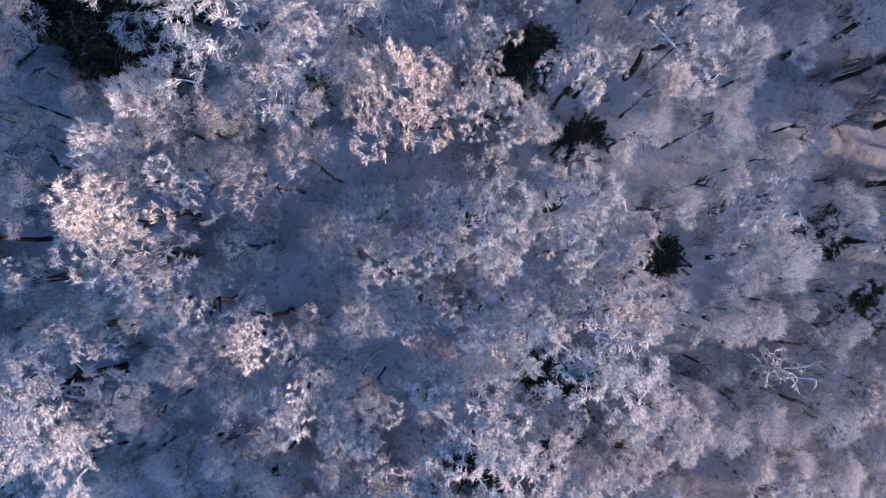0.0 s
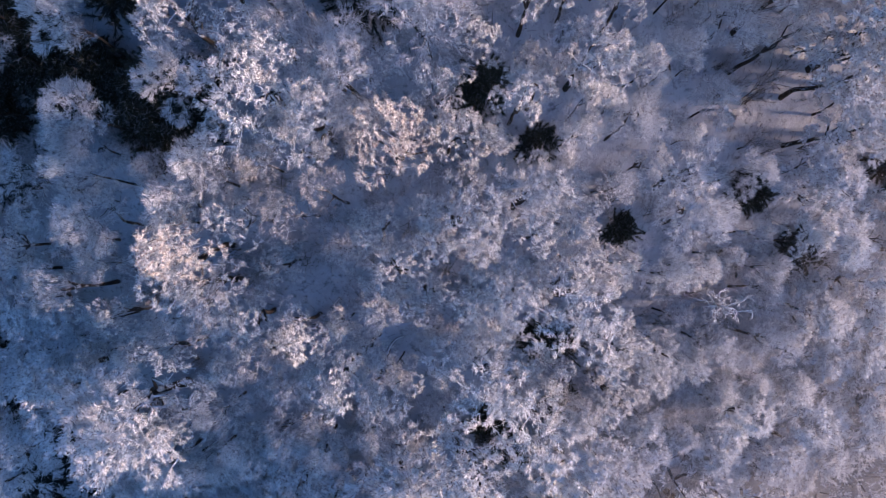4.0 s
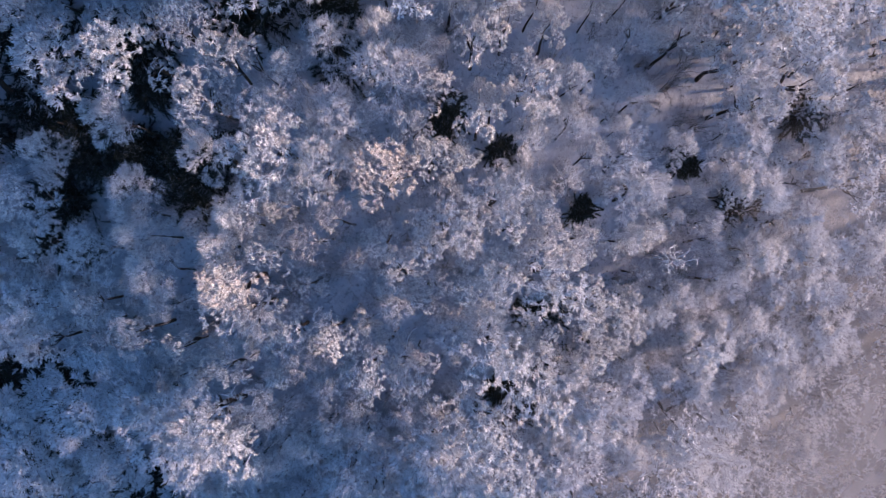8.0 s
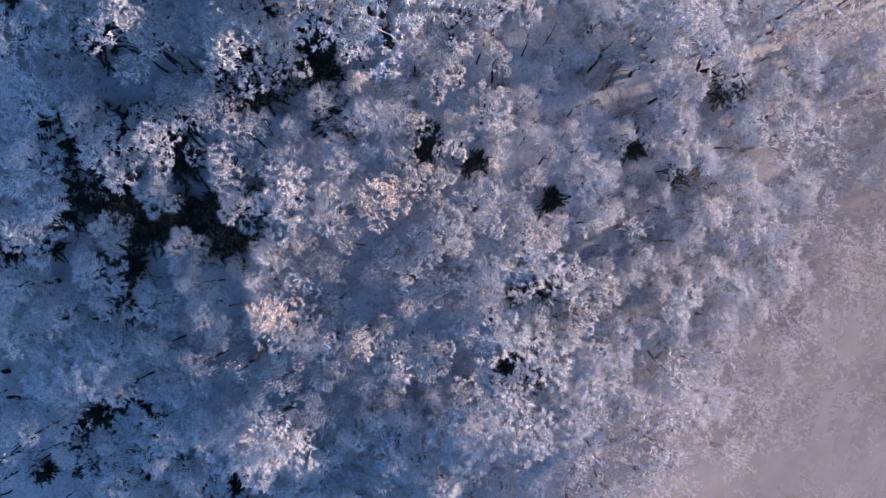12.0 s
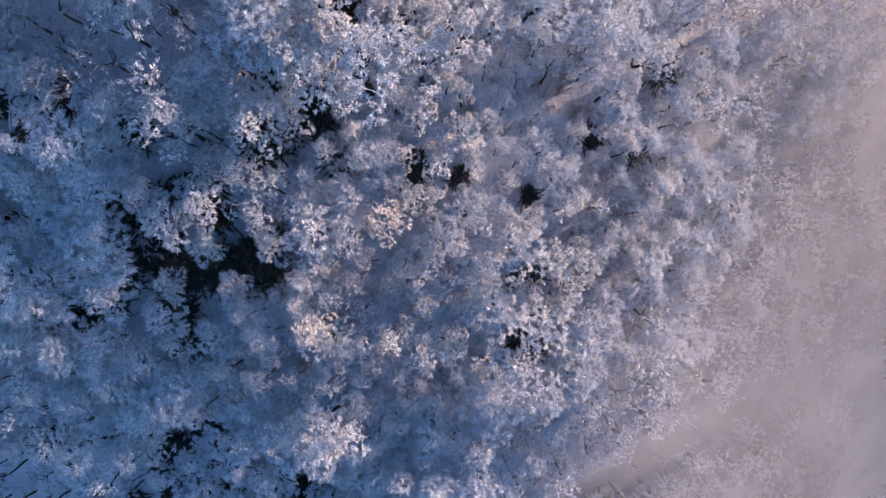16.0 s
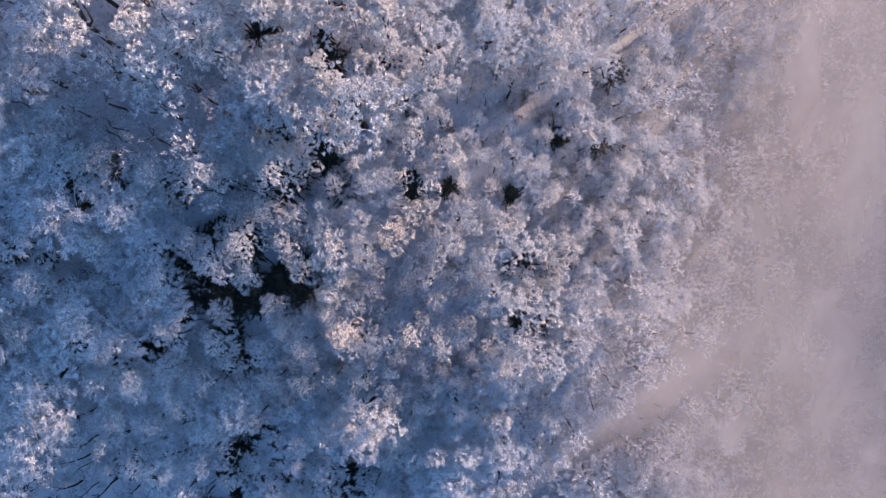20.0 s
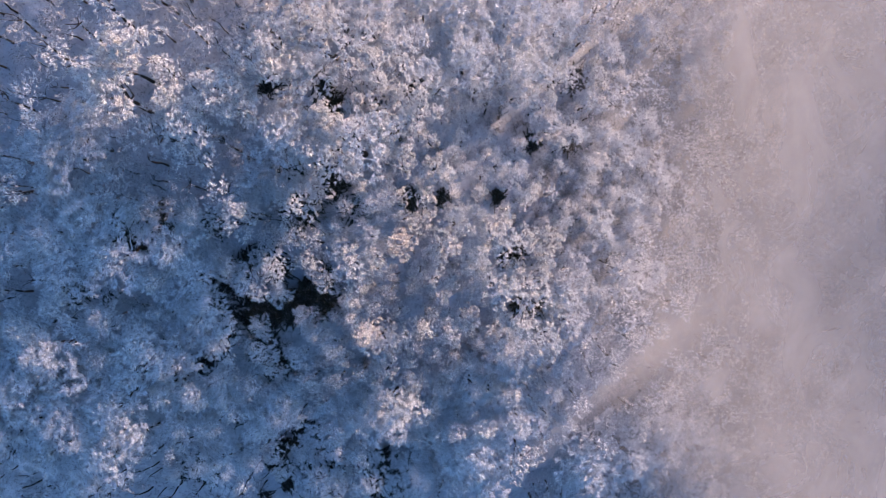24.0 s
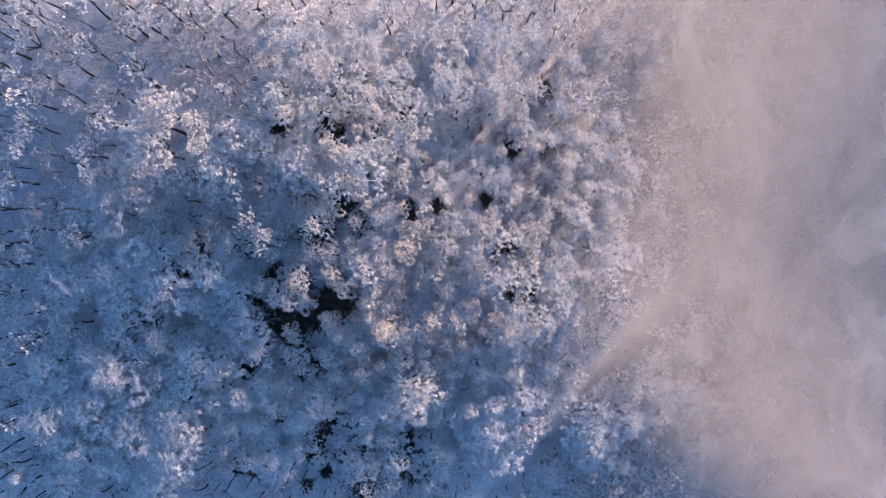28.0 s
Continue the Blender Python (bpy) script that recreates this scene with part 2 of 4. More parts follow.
def ground_z(x, y):
    """A wooded spur: it falls towards -y into the valley, and away to both sides; an added unseen ridge closes the
    valley and blocks low sun.
    """
    s = (0.5 if y > 0 else 0.47) * 68.0 * math.tanh(y / 68.0)
    # the last drop, past x = -34, is added to put that side in shade
    side = 6.0 * math.tanh(x * x / 1100.0) + 1.6 * math.tanh(x / 45.0) + 6.0 * min(1.0, max(0.0, (-x - 34.0) / 40.0)) ** 2
    roll = noise.noise((x * 0.045, y * 0.045, 3.1)) * 0.9 + noise.noise((x * 0.2, y * 0.2, 8.4)) * 0.22
    z = 5.5 + s - side + roll * min(1.0, 90.0 / (1 + abs(x) + abs(y)))
    u = min(1.0, max(0.0, (x - 110.0) / 110.0))
    return z + (SHADE_RIDGE - z) * u * u * (3 - 2 * u)


steps = [i * 1.0 for i in range(-100, 101)]
far = [104, 110, 120, 140, 170, 220, 300, 420, 600, 900, 1400, 2200]
steps = [-v for v in reversed(far)] + steps + far
side = len(steps)
ground_shape = Shape()
ground_shape.v = [(x, y, ground_z(x, y)) for y in steps for x in steps]
ground_shape.f = [(j * side + i, j * side + i + 1, (j + 1) * side + i + 1, (j + 1) * side + i) for j in range(side - 1) for i in range(side - 1)]
ground = new("ground", ground_shape.mesh("ground", SNOW, True))
tagged(ground, "snow-covered forest hillside with twigs and litter showing", "ground", kind="structure")

# a snowed-up forest track that crosses the slope
TRACK_LINE = [(-60, -27), (-46, -28), (-36, -29), (-28.0, -30.5), (-21.0, -32.4), (-14.9, -33.4), (-8.3, -33.0), (-1.9, -33.2), (2.6, -34.0), (8.0, -34.9), (14.3, -36.0), (21.0, -38.5), (28.4, -42.6), (36.2, -48.1), (46, -57)]


def track_y(x):
    for (x0, y0), (x1, y1) in zip(TRACK_LINE, TRACK_LINE[1:]):
        if x0 <= x <= x1:
            return y0 + (y1 - y0) * (x - x0) / (x1 - x0)
    return None


track = Shape()
xs = [-59 + i * 1.5 for i in range(70)]
for x in xs:
    y = track_y(x)
    slope = (track_y(x + 0.5) - track_y(x - 0.5))
    nx, ny = -slope / math.hypot(1, slope), 1 / math.hypot(1, slope)
    for k in range(7):
        d = (k - 3) * 0.62 + 0.5 * noise.noise((x * 0.3, k * 0.7, 4.0)) * (abs(k - 3) > 1) * 3.0
        px, py = x + nx * d, y + ny * d
        dip = -0.05 if k in (2, 4) else 0.02
        track.v.append((px, py, ground_z(px, py) + (0.12 + dip if 0 < k < 6 else -0.05)))
track.f = [(i * 7 + k, i * 7 + k + 1, (i + 1) * 7 + k + 1, (i + 1) * 7 + k) for i in range(len(xs) - 1) for k in range(6)]
track_ob = new("forest_track", track.mesh("forest_track", TRACK, True))
tagged(track_ob, "snow-covered forest track with two faint wheel ruts", "track", kind="structure")


# ---- trees ----
def skeleton_of(rng, top, points, base, forks):
    """Joins crown points to the nearest wood already grown. Returns branches (points, start radius) by main limb, and the tips."""
    nodes, owner, size = [base], [-1], [0]
    order = np.argsort(np.linalg.norm(points - base, axis=1) - 0.4 * points[:, 2])
    limbs, tips = {}, []
    for rank, i in enumerate(order):
        q = points[i]
        arr = np.array(nodes)
        cost = np.linalg.norm(arr - q, axis=1) + 0.6 * np.maximum(arr[:, 2] - q[2], 0)
        if rank < forks:
            j = 0
        else:
            j = int(np.argmin(cost + np.where(np.array(owner) < 0, 2.5, 0)))
        own = owner[j] if owner[j] >= 0 else len(limbs)
        limbs.setdefault(own, [])
        a = arr[j]
        lift = 0.18 * np.linalg.norm(q - a)
        m1 = a + (q - a) * 0.35 + rng.normal(0, 0.06, 3) * np.linalg.norm(q - a) + (0, 0, lift * 0.2)
        m2 = a + (q - a) * 0.7 + rng.normal(0, 0.06, 3) * np.linalg.norm(q - a) + (0, 0, lift * 0.6)
        limbs[own].append((a, m1, m2, q))
        for w in (m1, m2, q):
            nodes.append(w)
            owner.append(own)
        tips.append((q, q - m2, m1, m2))
    return limbs, tips


def crown_points(rng, kind, n, h, r):
    """Where the crown's sprays end: lobes for an oak, a taller egg for a birch."""
    if kind == "oak":
        k = int(rng.integers(7, 11))
        az = rng.uniform(0, 2 * math.pi) + np.arange(k) * 2.4
        rad = np.sqrt(np.linspace(0.02, 0.75, k)) * r
        lobes = np.stack([np.cos(az) * rad, np.sin(az) * rad, h * (0.86 - 0.30 * (rad / r) ** 2) + rng.normal(0, 0.045 * h, k)], 1)
        which = rng.integers(0, k, n)
        d = rng.normal(0, 1, (n, 3))
        d /= np.linalg.norm(d, axis=1, keepdims=True)
        d[:, 2] = np.abs(d[:, 2]) * 1.0 - 0.45
        out = lobes[which] + d * (r * 0.4 * rng.uniform(0.75, 1.1, n))[:, None] * (1, 1, 0.9)
    else:
        k = int(rng.integers(6, 9))
        az = rng.uniform(0, 2 * math.pi) + np.arange(k) * 2.4
        rad = np.sqrt(np.linspace(0.0, 0.62, k)) * r
        lobes = np.stack([np.cos(az) * rad, np.sin(az) * rad, h * (0.88 - 0.40 * (rad / r) ** 2) + rng.normal(0, 0.03 * h, k)], 1)
        which = rng.integers(0, k, n)
        d = rng.normal(0, 1, (n, 3))
        d /= np.linalg.norm(d, axis=1, keepdims=True)
        d[:, 2] = np.abs(d[:, 2]) - 0.4
        out = lobes[which] + d * (r * 0.42 * rng.uniform(0.7, 1.12, n))[:, None] * (1, 1, 1.2)
    return out


def tree_model(name, kind, seed, n, sprays, grade, label, rimed=None):
    """One model tree, 12 m high and 2.2 m in crown radius, standing at the origin; grade: 2 for trees seen from near, 1, 0 for far ones."""
    fine = grade > 0
    rng = np.random.default_rng(seed)
    h, r = 12.0, 2.2
    root = new(name)
    lean = rng.normal(0, 0.22, 2)
    fork = h * (0.36 if kind == "oak" else 0.45)
    base = np.array((lean[0], lean[1], fork))
    pts = crown_points(rng, kind, n, h, r)
    limbs, tips = skeleton_of(rng, h, pts, base, 5 if kind == "oak" else 4)
    trunk = Shape()
    bend = rng.normal(0, 0.05, (2, 2))
    line = [(0, 0, -0.5), (bend[0][0], bend[0][1], fork * 0.35), (lean[0] * 0.6 + bend[1][0], lean[1] * 0.6 + bend[1][1], fork * 0.7), tuple(base + (0, 0, 0.15))]
    fat = 0.17 if kind == "oak" else 0.12
    trunk.tube(line, [fat * 1.35, fat, fat * 0.85, fat * 0.7], 7 if fine else 4)
    piece("trunk", trunk, BARK, root, "dark bark dusted with rime", True)
    rime = Shape()
    for own, parts in limbs.items():
        wood = Shape()
        for k, line in enumerate(parts):
            r0 = fat * 0.55 if k == 0 else 0.034
            if k == 0:
                wood.tube([tuple(q) for q in line], [r0, r0 * 0.8, r0 * 0.6, r0 * 0.3], 5 if fine else 3)
            elif k % (4 - grade) == 0:
                rime.tube([tuple(q) for q in line], [r0, r0 * 0.8, r0 * 0.6, r0 * 0.3], 3)
        piece("limb", wood, BRANCH, root, smooth=True)
    woody = len(rime.f)
    q = np.array([a[0] for a in tips])
    d = np.array([a[1] for a in tips])
    back = np.array([a[2] for a in tips])
    d = d / (np.linalg.norm(d, axis=1, keepdims=True) + 1e-9)
    q, d, back = (np.repeat(a, sprays, 0) for a in (q, d, back))
    m = len(q)
    start = back + (q - back) * rng.uniform(0.1, 1, (m, 1)) ** 0.4
    out = start - np.array((0, 0, h * 0.6))
    out = out / np.linalg.norm(out, axis=1, keepdims=True)
    if kind == "oak":
        way = d * 0.5 + out * 0.65 + rng.normal(0, 0.5, (m, 3)) + (0, 0, 0.12)
        ln, wd = rng.uniform(0.2, 0.44, m) * (1.0, 0.7, 0.68)[grade], rng.uniform(0.013, 0.022, m) * (2.4, 1.05, 0.68)[grade]
        forks, spread, short = (3, 4, 5)[grade], 0.85, (0.42, 0.42, 0.52)[grade]
    else:
        way = d * 0.5 + out * 0.8 + rng.normal(0, 0.42, (m, 3)) + (0, 0, 0.2)
        ln, wd = rng.uniform(0.3, 0.6, m) * (0.9, 0.72, 1.0)[grade], rng.uniform(0.008, 0.014, m) * (3.0, 1.45, 1.0)[grade]
        forks, spread, short = (3, 4, 5)[grade], 0.6, 0.45
    way = way / np.linalg.norm(way, axis=1, keepdims=True)
    grow = (lambda a, w, l, f: rime.spikes(a, w, l, f, 0.78)) if grade == 2 else (lambda a, w, l, f: rime.blades(a, w, l, f * 1.25, rng.normal(0, 1, (len(a), 3))))
    grow(start, way, ln, wd)
    for k in range(forks):
        s2 = start + way * (ln * (0.25 + 0.7 * (k + rng.uniform(0, 1, m)) / forks))[:, None]
        grow(s2, way + rng.normal(0, spread, (m, 3)), ln * short * rng.uniform(0.6, 1.3, m), wd * rng.uniform(0.75, 1.05, m))
    crown = piece("crown", rime, rimed or (FROST_OAK if kind == "oak" else FROST_BIRCH), root, "fine twigs thick with white rime")
    crown.data.materials.append(BRANCH)
    crown.data.polygons.foreach_set("material_index", np.array([1] * woody + [0] * (len(rime.f) - woody), dtype=np.int32))
    return tagged(root, label, "tree")


def spruce_model(name, seed, tiers, label):
    """A small dark spruce, 6 m high and 2 m in radius."""
    rng = np.random.default_rng(seed)
    root = new(name)
    trunk = Shape()
    trunk.tube([(0, 0, -0.4), (0.03, 0.02, 2.5), (0, 0, 5.6)], [0.13, 0.09, 0.02], 6)
    piece("trunk", trunk, BARK, root, "dark bark")
    needles = Shape()
    for k in range(tiers):
        u = k / (tiers - 1)
        z, reach = 0.7 + 4.9 * u, 2.0 * (1 - u) ** 0.8 + 0.15
        for b in range(int(30 - 19 * u)):
            az = rng.uniform(0, 2 * math.pi)
            ln = reach * rng.uniform(0.3, 1.1)
            way = np.array((math.cos(az), math.sin(az), -0.25 + 0.5 * u))
            m = int(20 + 44 * ln)
            s = np.array((rng.normal(0, 0.55), rng.normal(0, 0.55), z * rng.uniform(0.7, 1.0))) + np.outer(rng.uniform(0.15, 1, m) * ln, way)
            needles.spikes(s, way + rng.normal(0, 0.9, (m, 3)) * (1, 1, 0.7), rng.uniform(0.18, 0.42, m), rng.uniform(0.022, 0.042, m))
    piece("foliage", needles, NEEDLES, root, "dark green-brown needles with little rime")
    return tagged(root, label, "tree")


def snag_model(name, seed, label):
    """A dead tree: bare thick limbs coated with rime."""
    rng = np.random.default_rng(seed)
    root = new(name)
    trunk = Shape()
    trunk.tube([(0, 0, -0.5), (0.1, -0.1, 3), (0.3, 0.1, 6.0), (0.5, 0.0, 8.0)], [0.24, 0.2, 0.15, 0.11], 7)
    piece("trunk", trunk, DEAD, root, smooth=True)
    for k in range(8):
        wood = Shape()
        az = k * 2.4 + rng.uniform(-0.4, 0.4)
        todo = [(np.array((0.4, 0.05, rng.uniform(5.5, 8.0))), np.array((math.cos(az), math.sin(az), rng.uniform(0.3, 1.0))), 0.095, 3.0)]
        while todo:
            at, way, fat, left = todo.pop()
            line, radii = [at], [fat]
            while left > 0 and fat > 0.02:
                way = way / np.linalg.norm(way) + rng.normal(0, 0.42, 3) + (0, 0, 0.08)
                at = at + way / np.linalg.norm(way) * 0.27
                left, fat = left - 0.27, max(0.026, fat * 0.9)
                line.append(at)
                radii.append(fat)
                if rng.random() < 0.6 and left > 0.25:
                    todo.append((at, way + rng.normal(0, 0.75, 3), fat * 0.7, left * 0.65))
            if len(line) > 1:
                wood.tube([tuple(q) for q in line], radii, 5)
        piece("limb", wood, DEAD, root, "bare limb coated with white rime", True)
    return tagged(root, label, "tree")


def shrub_model(name, seed, n, label):
    """A rimed bush of fine rods, 1.6 m high."""
    rng = np.random.default_rng(seed)
    root = new(name)
    stems, rime = Shape(), Shape()
    for k in range(n):
        az, out = rng.uniform(0, 2 * math.pi), rng.uniform(0.1, 0.9)
        a = np.array((rng.normal(0, 0.12), rng.normal(0, 0.12), -0.1))
        tip = np.array((math.cos(az) * out, math.sin(az) * out, rng.uniform(0.8, 1.7)))
        mid = (a + tip) / 2 + (math.cos(az) * -0.1, math.sin(az) * -0.1, 0.1)
        stems.tube([tuple(a), tuple(mid), tuple(tip)], [0.01, 0.008, 0.003], 3)
        m = 26
        f = rng.uniform(0.25, 1, (m, 1))
        rime.spikes(mid + (tip - mid) * f, (tip - mid) + rng.normal(0, 0.35, (m, 3)), rng.uniform(0.15, 0.4, m), rng.uniform(0.004, 0.009, m))
    piece("stems", stems, BRANCH, root)
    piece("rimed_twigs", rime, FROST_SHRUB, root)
    return tagged(root, label, "bush")


OAK_LABEL = "broad frost-covered oak with clumps of white rime on its twigs"
BIRCH_LABEL = "slender frosted birch with feathery white twigs on the slope"
OAKS = [tree_model("frosted_oak", "oak", 100 + i, 250, 11, 2, OAK_LABEL) for i in range(6)]
BIRCHES = [tree_model("frosted_birch", "birch", 200 + i, 210, 9, 2, BIRCH_LABEL) for i in range(6)]
LEAFY_OAKS = [tree_model("frosted_oak", "oak", 130 + i, 250, 11, 2, "frosted oak still holding rust-brown leaves among white rime", FROST_LEAFY) for i in range(2)]
MID_OAKS = [tree_model("frosted_oak", "oak", 250 + i, 240, 14, 1, OAK_LABEL) for i in range(5)]
MID_BIRCHES = [tree_model("frosted_birch", "birch", 270 + i, 240, 14, 1, BIRCH_LABEL) for i in range(6)]
FAR_OAKS = [tree_model("frosted_oak", "oak", 300 + i, 75, 7, 0, OAK_LABEL) for i in range(5)]
FAR_BIRCHES = [tree_model("frosted_birch", "birch", 400 + i, 75, 6, 0, BIRCH_LABEL) for i in range(7)]
YOUNG = [tree_model("frosted_birch", "birch", 430 + i, 45, 5, 0, BIRCH_LABEL, FROST_THIN_SHADED) for i in range(5)]
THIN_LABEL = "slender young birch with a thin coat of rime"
MID_YOUNG = [tree_model("frosted_birch", "birch", 290 + i, 100, 7, 1, THIN_LABEL, FROST_THIN_SHADED) for i in range(4)]
THIN_BIRCHES = [tree_model("frosted_birch", "birch", 220 + i, 130, 7, 2, THIN_LABEL, FROST_THIN_SHADED) for i in range(4)]
SAPLINGS = [tree_model("frosted_sapling", "birch", 450 + i, 120, 8, 2, "young thinly frosted birch standing below taller crowns", FROST_THIN_SHADED) for i in range(4)]
SPRUCES = [spruce_model("dark_spruce", 500 + i, 11, "small dark spruce almost free of frost between bare trees") for i in range(3)]
SNAG = snag_model("dead_tree", 600, "dead bare tree with rime-coated crooked limbs")
SHRUBS = [shrub_model("frosted_bush", 700 + i, 16, "low frosted bush of fine rods in the snow") for i in range(4)]

STANDING = []            # x, y and crown radius of every tree
USED = set()
dice = random.Random(7)


def plant(models, x, y, h, r, model_h, model_r, group=""):
    """Stands a copy of one of the models at a place, or the model itself the first time."""
    i = dice.randrange(len(models))
    tall = h / model_h
    m = pose(x, y, ground_z(x, y), dice.uniform(-2, 2), dice.uniform(-2, 2), dice.uniform(0, 360)) @ Matrix.Diagonal((r / model_r, r / model_r, tall, 1))
    if models[i].name in USED:
        made = copy_thing(models[i], m)
    else:
        USED.add(models[i].name)
        made = models[i]
        made.matrix_basis = m
        models[i] = made
    return tagged(made, group=group)


PENDING = []


def stand(kind, x, y, h, r):
    ty = track_y(x)
    if ty is not None and abs(y - ty) < 1.3 + r:      # the track is kept clear
        y = ty + math.copysign(1.3 + r, y - ty)
    STANDING.append((x, y, r, kind))
    PENDING.append((kind, x, y, h, r))


def oak(x, y, h, r):
    stand("oak", x, y, h, r)


def birch(x, y, h, r):
    stand("birch", x, y, h, r)


def thin(x, y, h, r):
    stand("thin", x, y, h, r)


def spruce(x, y, h, r):
    stand("spruce", x, y, h, r)


def snag(x, y, h, r):
    stand("snag", x, y, h, r)


# the trees that stand out, one by one: x, y, height, crown radius
oak(-7.2, 8.4, 11.5, 2.2)
oak(-5.1, 6.9, 11.0, 1.7)
oak(-6.2, 5.9, 10.6, 1.3)
oak(-1.7, 5.0, 11.0, 1.8)
oak(0.9, 7.4, 10.6, 1.3)
oak(1.3, 5.3, 10.5, 1.2)
birch(-10.6, 5.4, 9.6, 1.4)
birch(-11.1, 9.3, 9.6, 1.3)
birch(-16.2, 8.7, 9.6, 1.3)
birch(-17.7, 6.2, 9.2, 1.0)
spruce(-17.2, 12.0, 3.5, 1.4)
spruce(-14.3, 9.1, 3.5, 1.7)
spruce(-19.7, 12.5, 3.5, 1.1)
spruce(-13.0, 10.5, 3.5, 1.1)
spruce(-15.7, 10.5, 3.5, 1.1)
birch(-12.8, 4.0, 9.7, 1.5)
oak(-12.9, 1.8, 11.1, 1.8)
oak(-10.0, 3.0, 10.5, 1.2)
birch(-17.7, 3.7, 9.7, 1.5)
birch(-18.7, 1.8, 9.6, 1.3)
thin(-7.1, 2.9, 9.9, 1.7)
thin(-5.1, 3.4, 9.7, 1.4)
oak(1.5, 1.5, 10.9, 1.7)
oak(-0.4, 1.9, 10.5, 1.2)
oak(-3.3, 1.2, 10.7, 1.5)
oak(-2.6, -1.3, 11.5, 2.2)
oak(-1.2, -2.5, 10.8, 1.5)
oak(0.0, 0.2, 10.5, 1.2)
birch(3.7, 5.2, 9.4, 1.2)
spruce(3.3, 8.0, 3.5, 1.1)
spruce(6.6, 5.2, 3.5, 1.0)
spruce(3.9, 8.9, 3.5, 0.8)
oak(5.1, 6.6, 10.4, 1.1)
oak(6.2, 7.2, 10.6, 1.3)
birch(5.9, 8.5, 9.4, 1.1)
oak(8.6, 8.1, 10.6, 1.3)
oak(9.7, 8.4, 10.2, 0.9)
birch(8.6, 6.4, 9.6, 1.4)
birch(8.1, 5.0, 9.5, 1.2)
birch(11.0, 5.1, 9.7, 1.5)
birch(11.7, 7.6, 9.6, 1.4)
birch(13.6, 7.9, 9.6, 1.4)
birch(14.6, 4.1, 9.2, 0.9)
oak(5.0, 1.8, 10.7, 1.5)
oak(5.5, -0.2, 11.0, 1.7)
oak(7.6, 0.5, 10.8, 1.5)
birch(10.1, 2.1, 9.5, 1.3)
spruce(11.8, -0.5, 3.5, 1.2)
oak(7.6, -1.6, 11.1, 1.8)
oak(3.4, -2.6, 11.3, 2.0)
oak(6.6, -3.6, 11.4, 2.1)
oak(8.7, -3.3, 10.6, 1.3)
oak(2.1, -3.3, 10.8, 1.6)
birch(14.8, -0.5, 10.3, 2.1)
spruce(21.2, 0.9, 3.5, 1.2)
birch(18.3, 1.7, 9.6, 1.4)
birch(13.4, -3.5, 9.7, 1.4)
birch(15.6, -3.4, 9.7, 1.4)
snag(16.9, -5.9, 10.5, 2.0)
spruce(25.7, -3.6, 3.5, 1.3)
birch(20.2, -3.8, 9.5, 1.2)
birch(22.6, -2.5, 9.5, 1.2)
oak(9.3, -7.1, 11.5, 2.2)
oak(11.3, -8.5, 10.5, 1.2)
birch(14.9, -9.8, 10.1, 1.9)
birch(13.1, -7.6, 9.5, 1.2)
birch(16.8, -8.6, 10.1, 1.9)
birch(20.8, -9.0, 10.7, 2.5)
birch(23.2, -7.7, 9.8, 1.6)
birch(22.9, -13.1, 10.2, 2.0)
birch(18.5, -14.0, 10.2, 2.0)
birch(11.8, -12.9, 10.4, 2.2)
birch(12.7, -10.9, 10.1, 1.9)
spruce(5.8, -7.1, 3.5, 1.4)
spruce(7.6, -7.7, 3.5, 1.1)
birch(1.0, -6.1, 9.7, 1.4)
oak(1.7, -7.9, 11.5, 2.2)
oak(5.7, -8.4, 11.0, 1.7)
spruce(7.4, -12.6, 3.5, 1.1)
oak(4.5, -11.9, 11.3, 2.1)
birch(7.2, -12.0, 10.1, 1.9)
spruce(3.1, -15.7, 3.5, 1.5)
spruce(1.7, -13.3, 3.5, 0.9)
oak(-4.4, -8.0, 11.5, 2.2)
oak(-6.6, -6.8, 10.7, 1.4)
birch(-3.4, -7.0, 9.4, 1.2)
birch(-0.9, -8.2, 9.4, 1.2)
birch(-5.7, -11.7, 10.3, 2.1)
birch(-3.4, -12.6, 9.5, 1.2)
birch(-6.3, -3.7, 9.4, 1.1)
oak(-8.5, -3.4, 10.6, 1.3)
oak(-11.5, -2.7, 10.8, 1.6)
thin(-10.3, -4.9, 10.1, 1.9)
oak(-13.1, -0.2, 11.0, 1.8)
birch(-16.6, -2.2, 9.9, 1.6)
oak(-18.7, -1.4, 10.9, 1.6)
oak(-16.3, -3.9, 10.4, 1.1)
birch(-22.0, -3.8, 9.7, 1.4)
oak(-19.2, -7.2, 11.8, 2.5)
oak(-17.9, -8.8, 11.3, 2.0)
birch(-13.4, -5.3, 9.9, 1.7)
spruce(-31.1, -12.4, 3.5, 2.2)
spruce(-33.0, -15.8, 3.5, 2.1)
birch(-17.2, -12.1, 10.1, 1.9)
birch(-14.0, -11.7, 10.3, 2.1)
birch(-11.1, -10.8, 10.0, 1.8)
birch(-9.2, -10.3, 9.7, 1.5)
birch(-23.2, -11.8, 9.8, 1.6)
birch(-15.9, 15.9, 10.4, 2.2)
oak(-12.6, 15.4, 11.1, 1.8)
birch(-15.6, 12.8, 10.2, 2.0)
birch(-16.4, 18.2, 9.8, 1.5)
oak(-9.1, 16.0, 10.8, 1.5)
oak(-8.1, 13.4, 11.1, 1.9)
oak(-6.6, 13.3, 10.5, 1.3)
oak(-10.0, 12.0, 10.9, 1.6)
birch(-2.5, 13.1, 9.8, 1.6)
birch(-4.9, 12.5, 9.6, 1.3)
spruce(-6.9, 17.9, 3.5, 1.5)
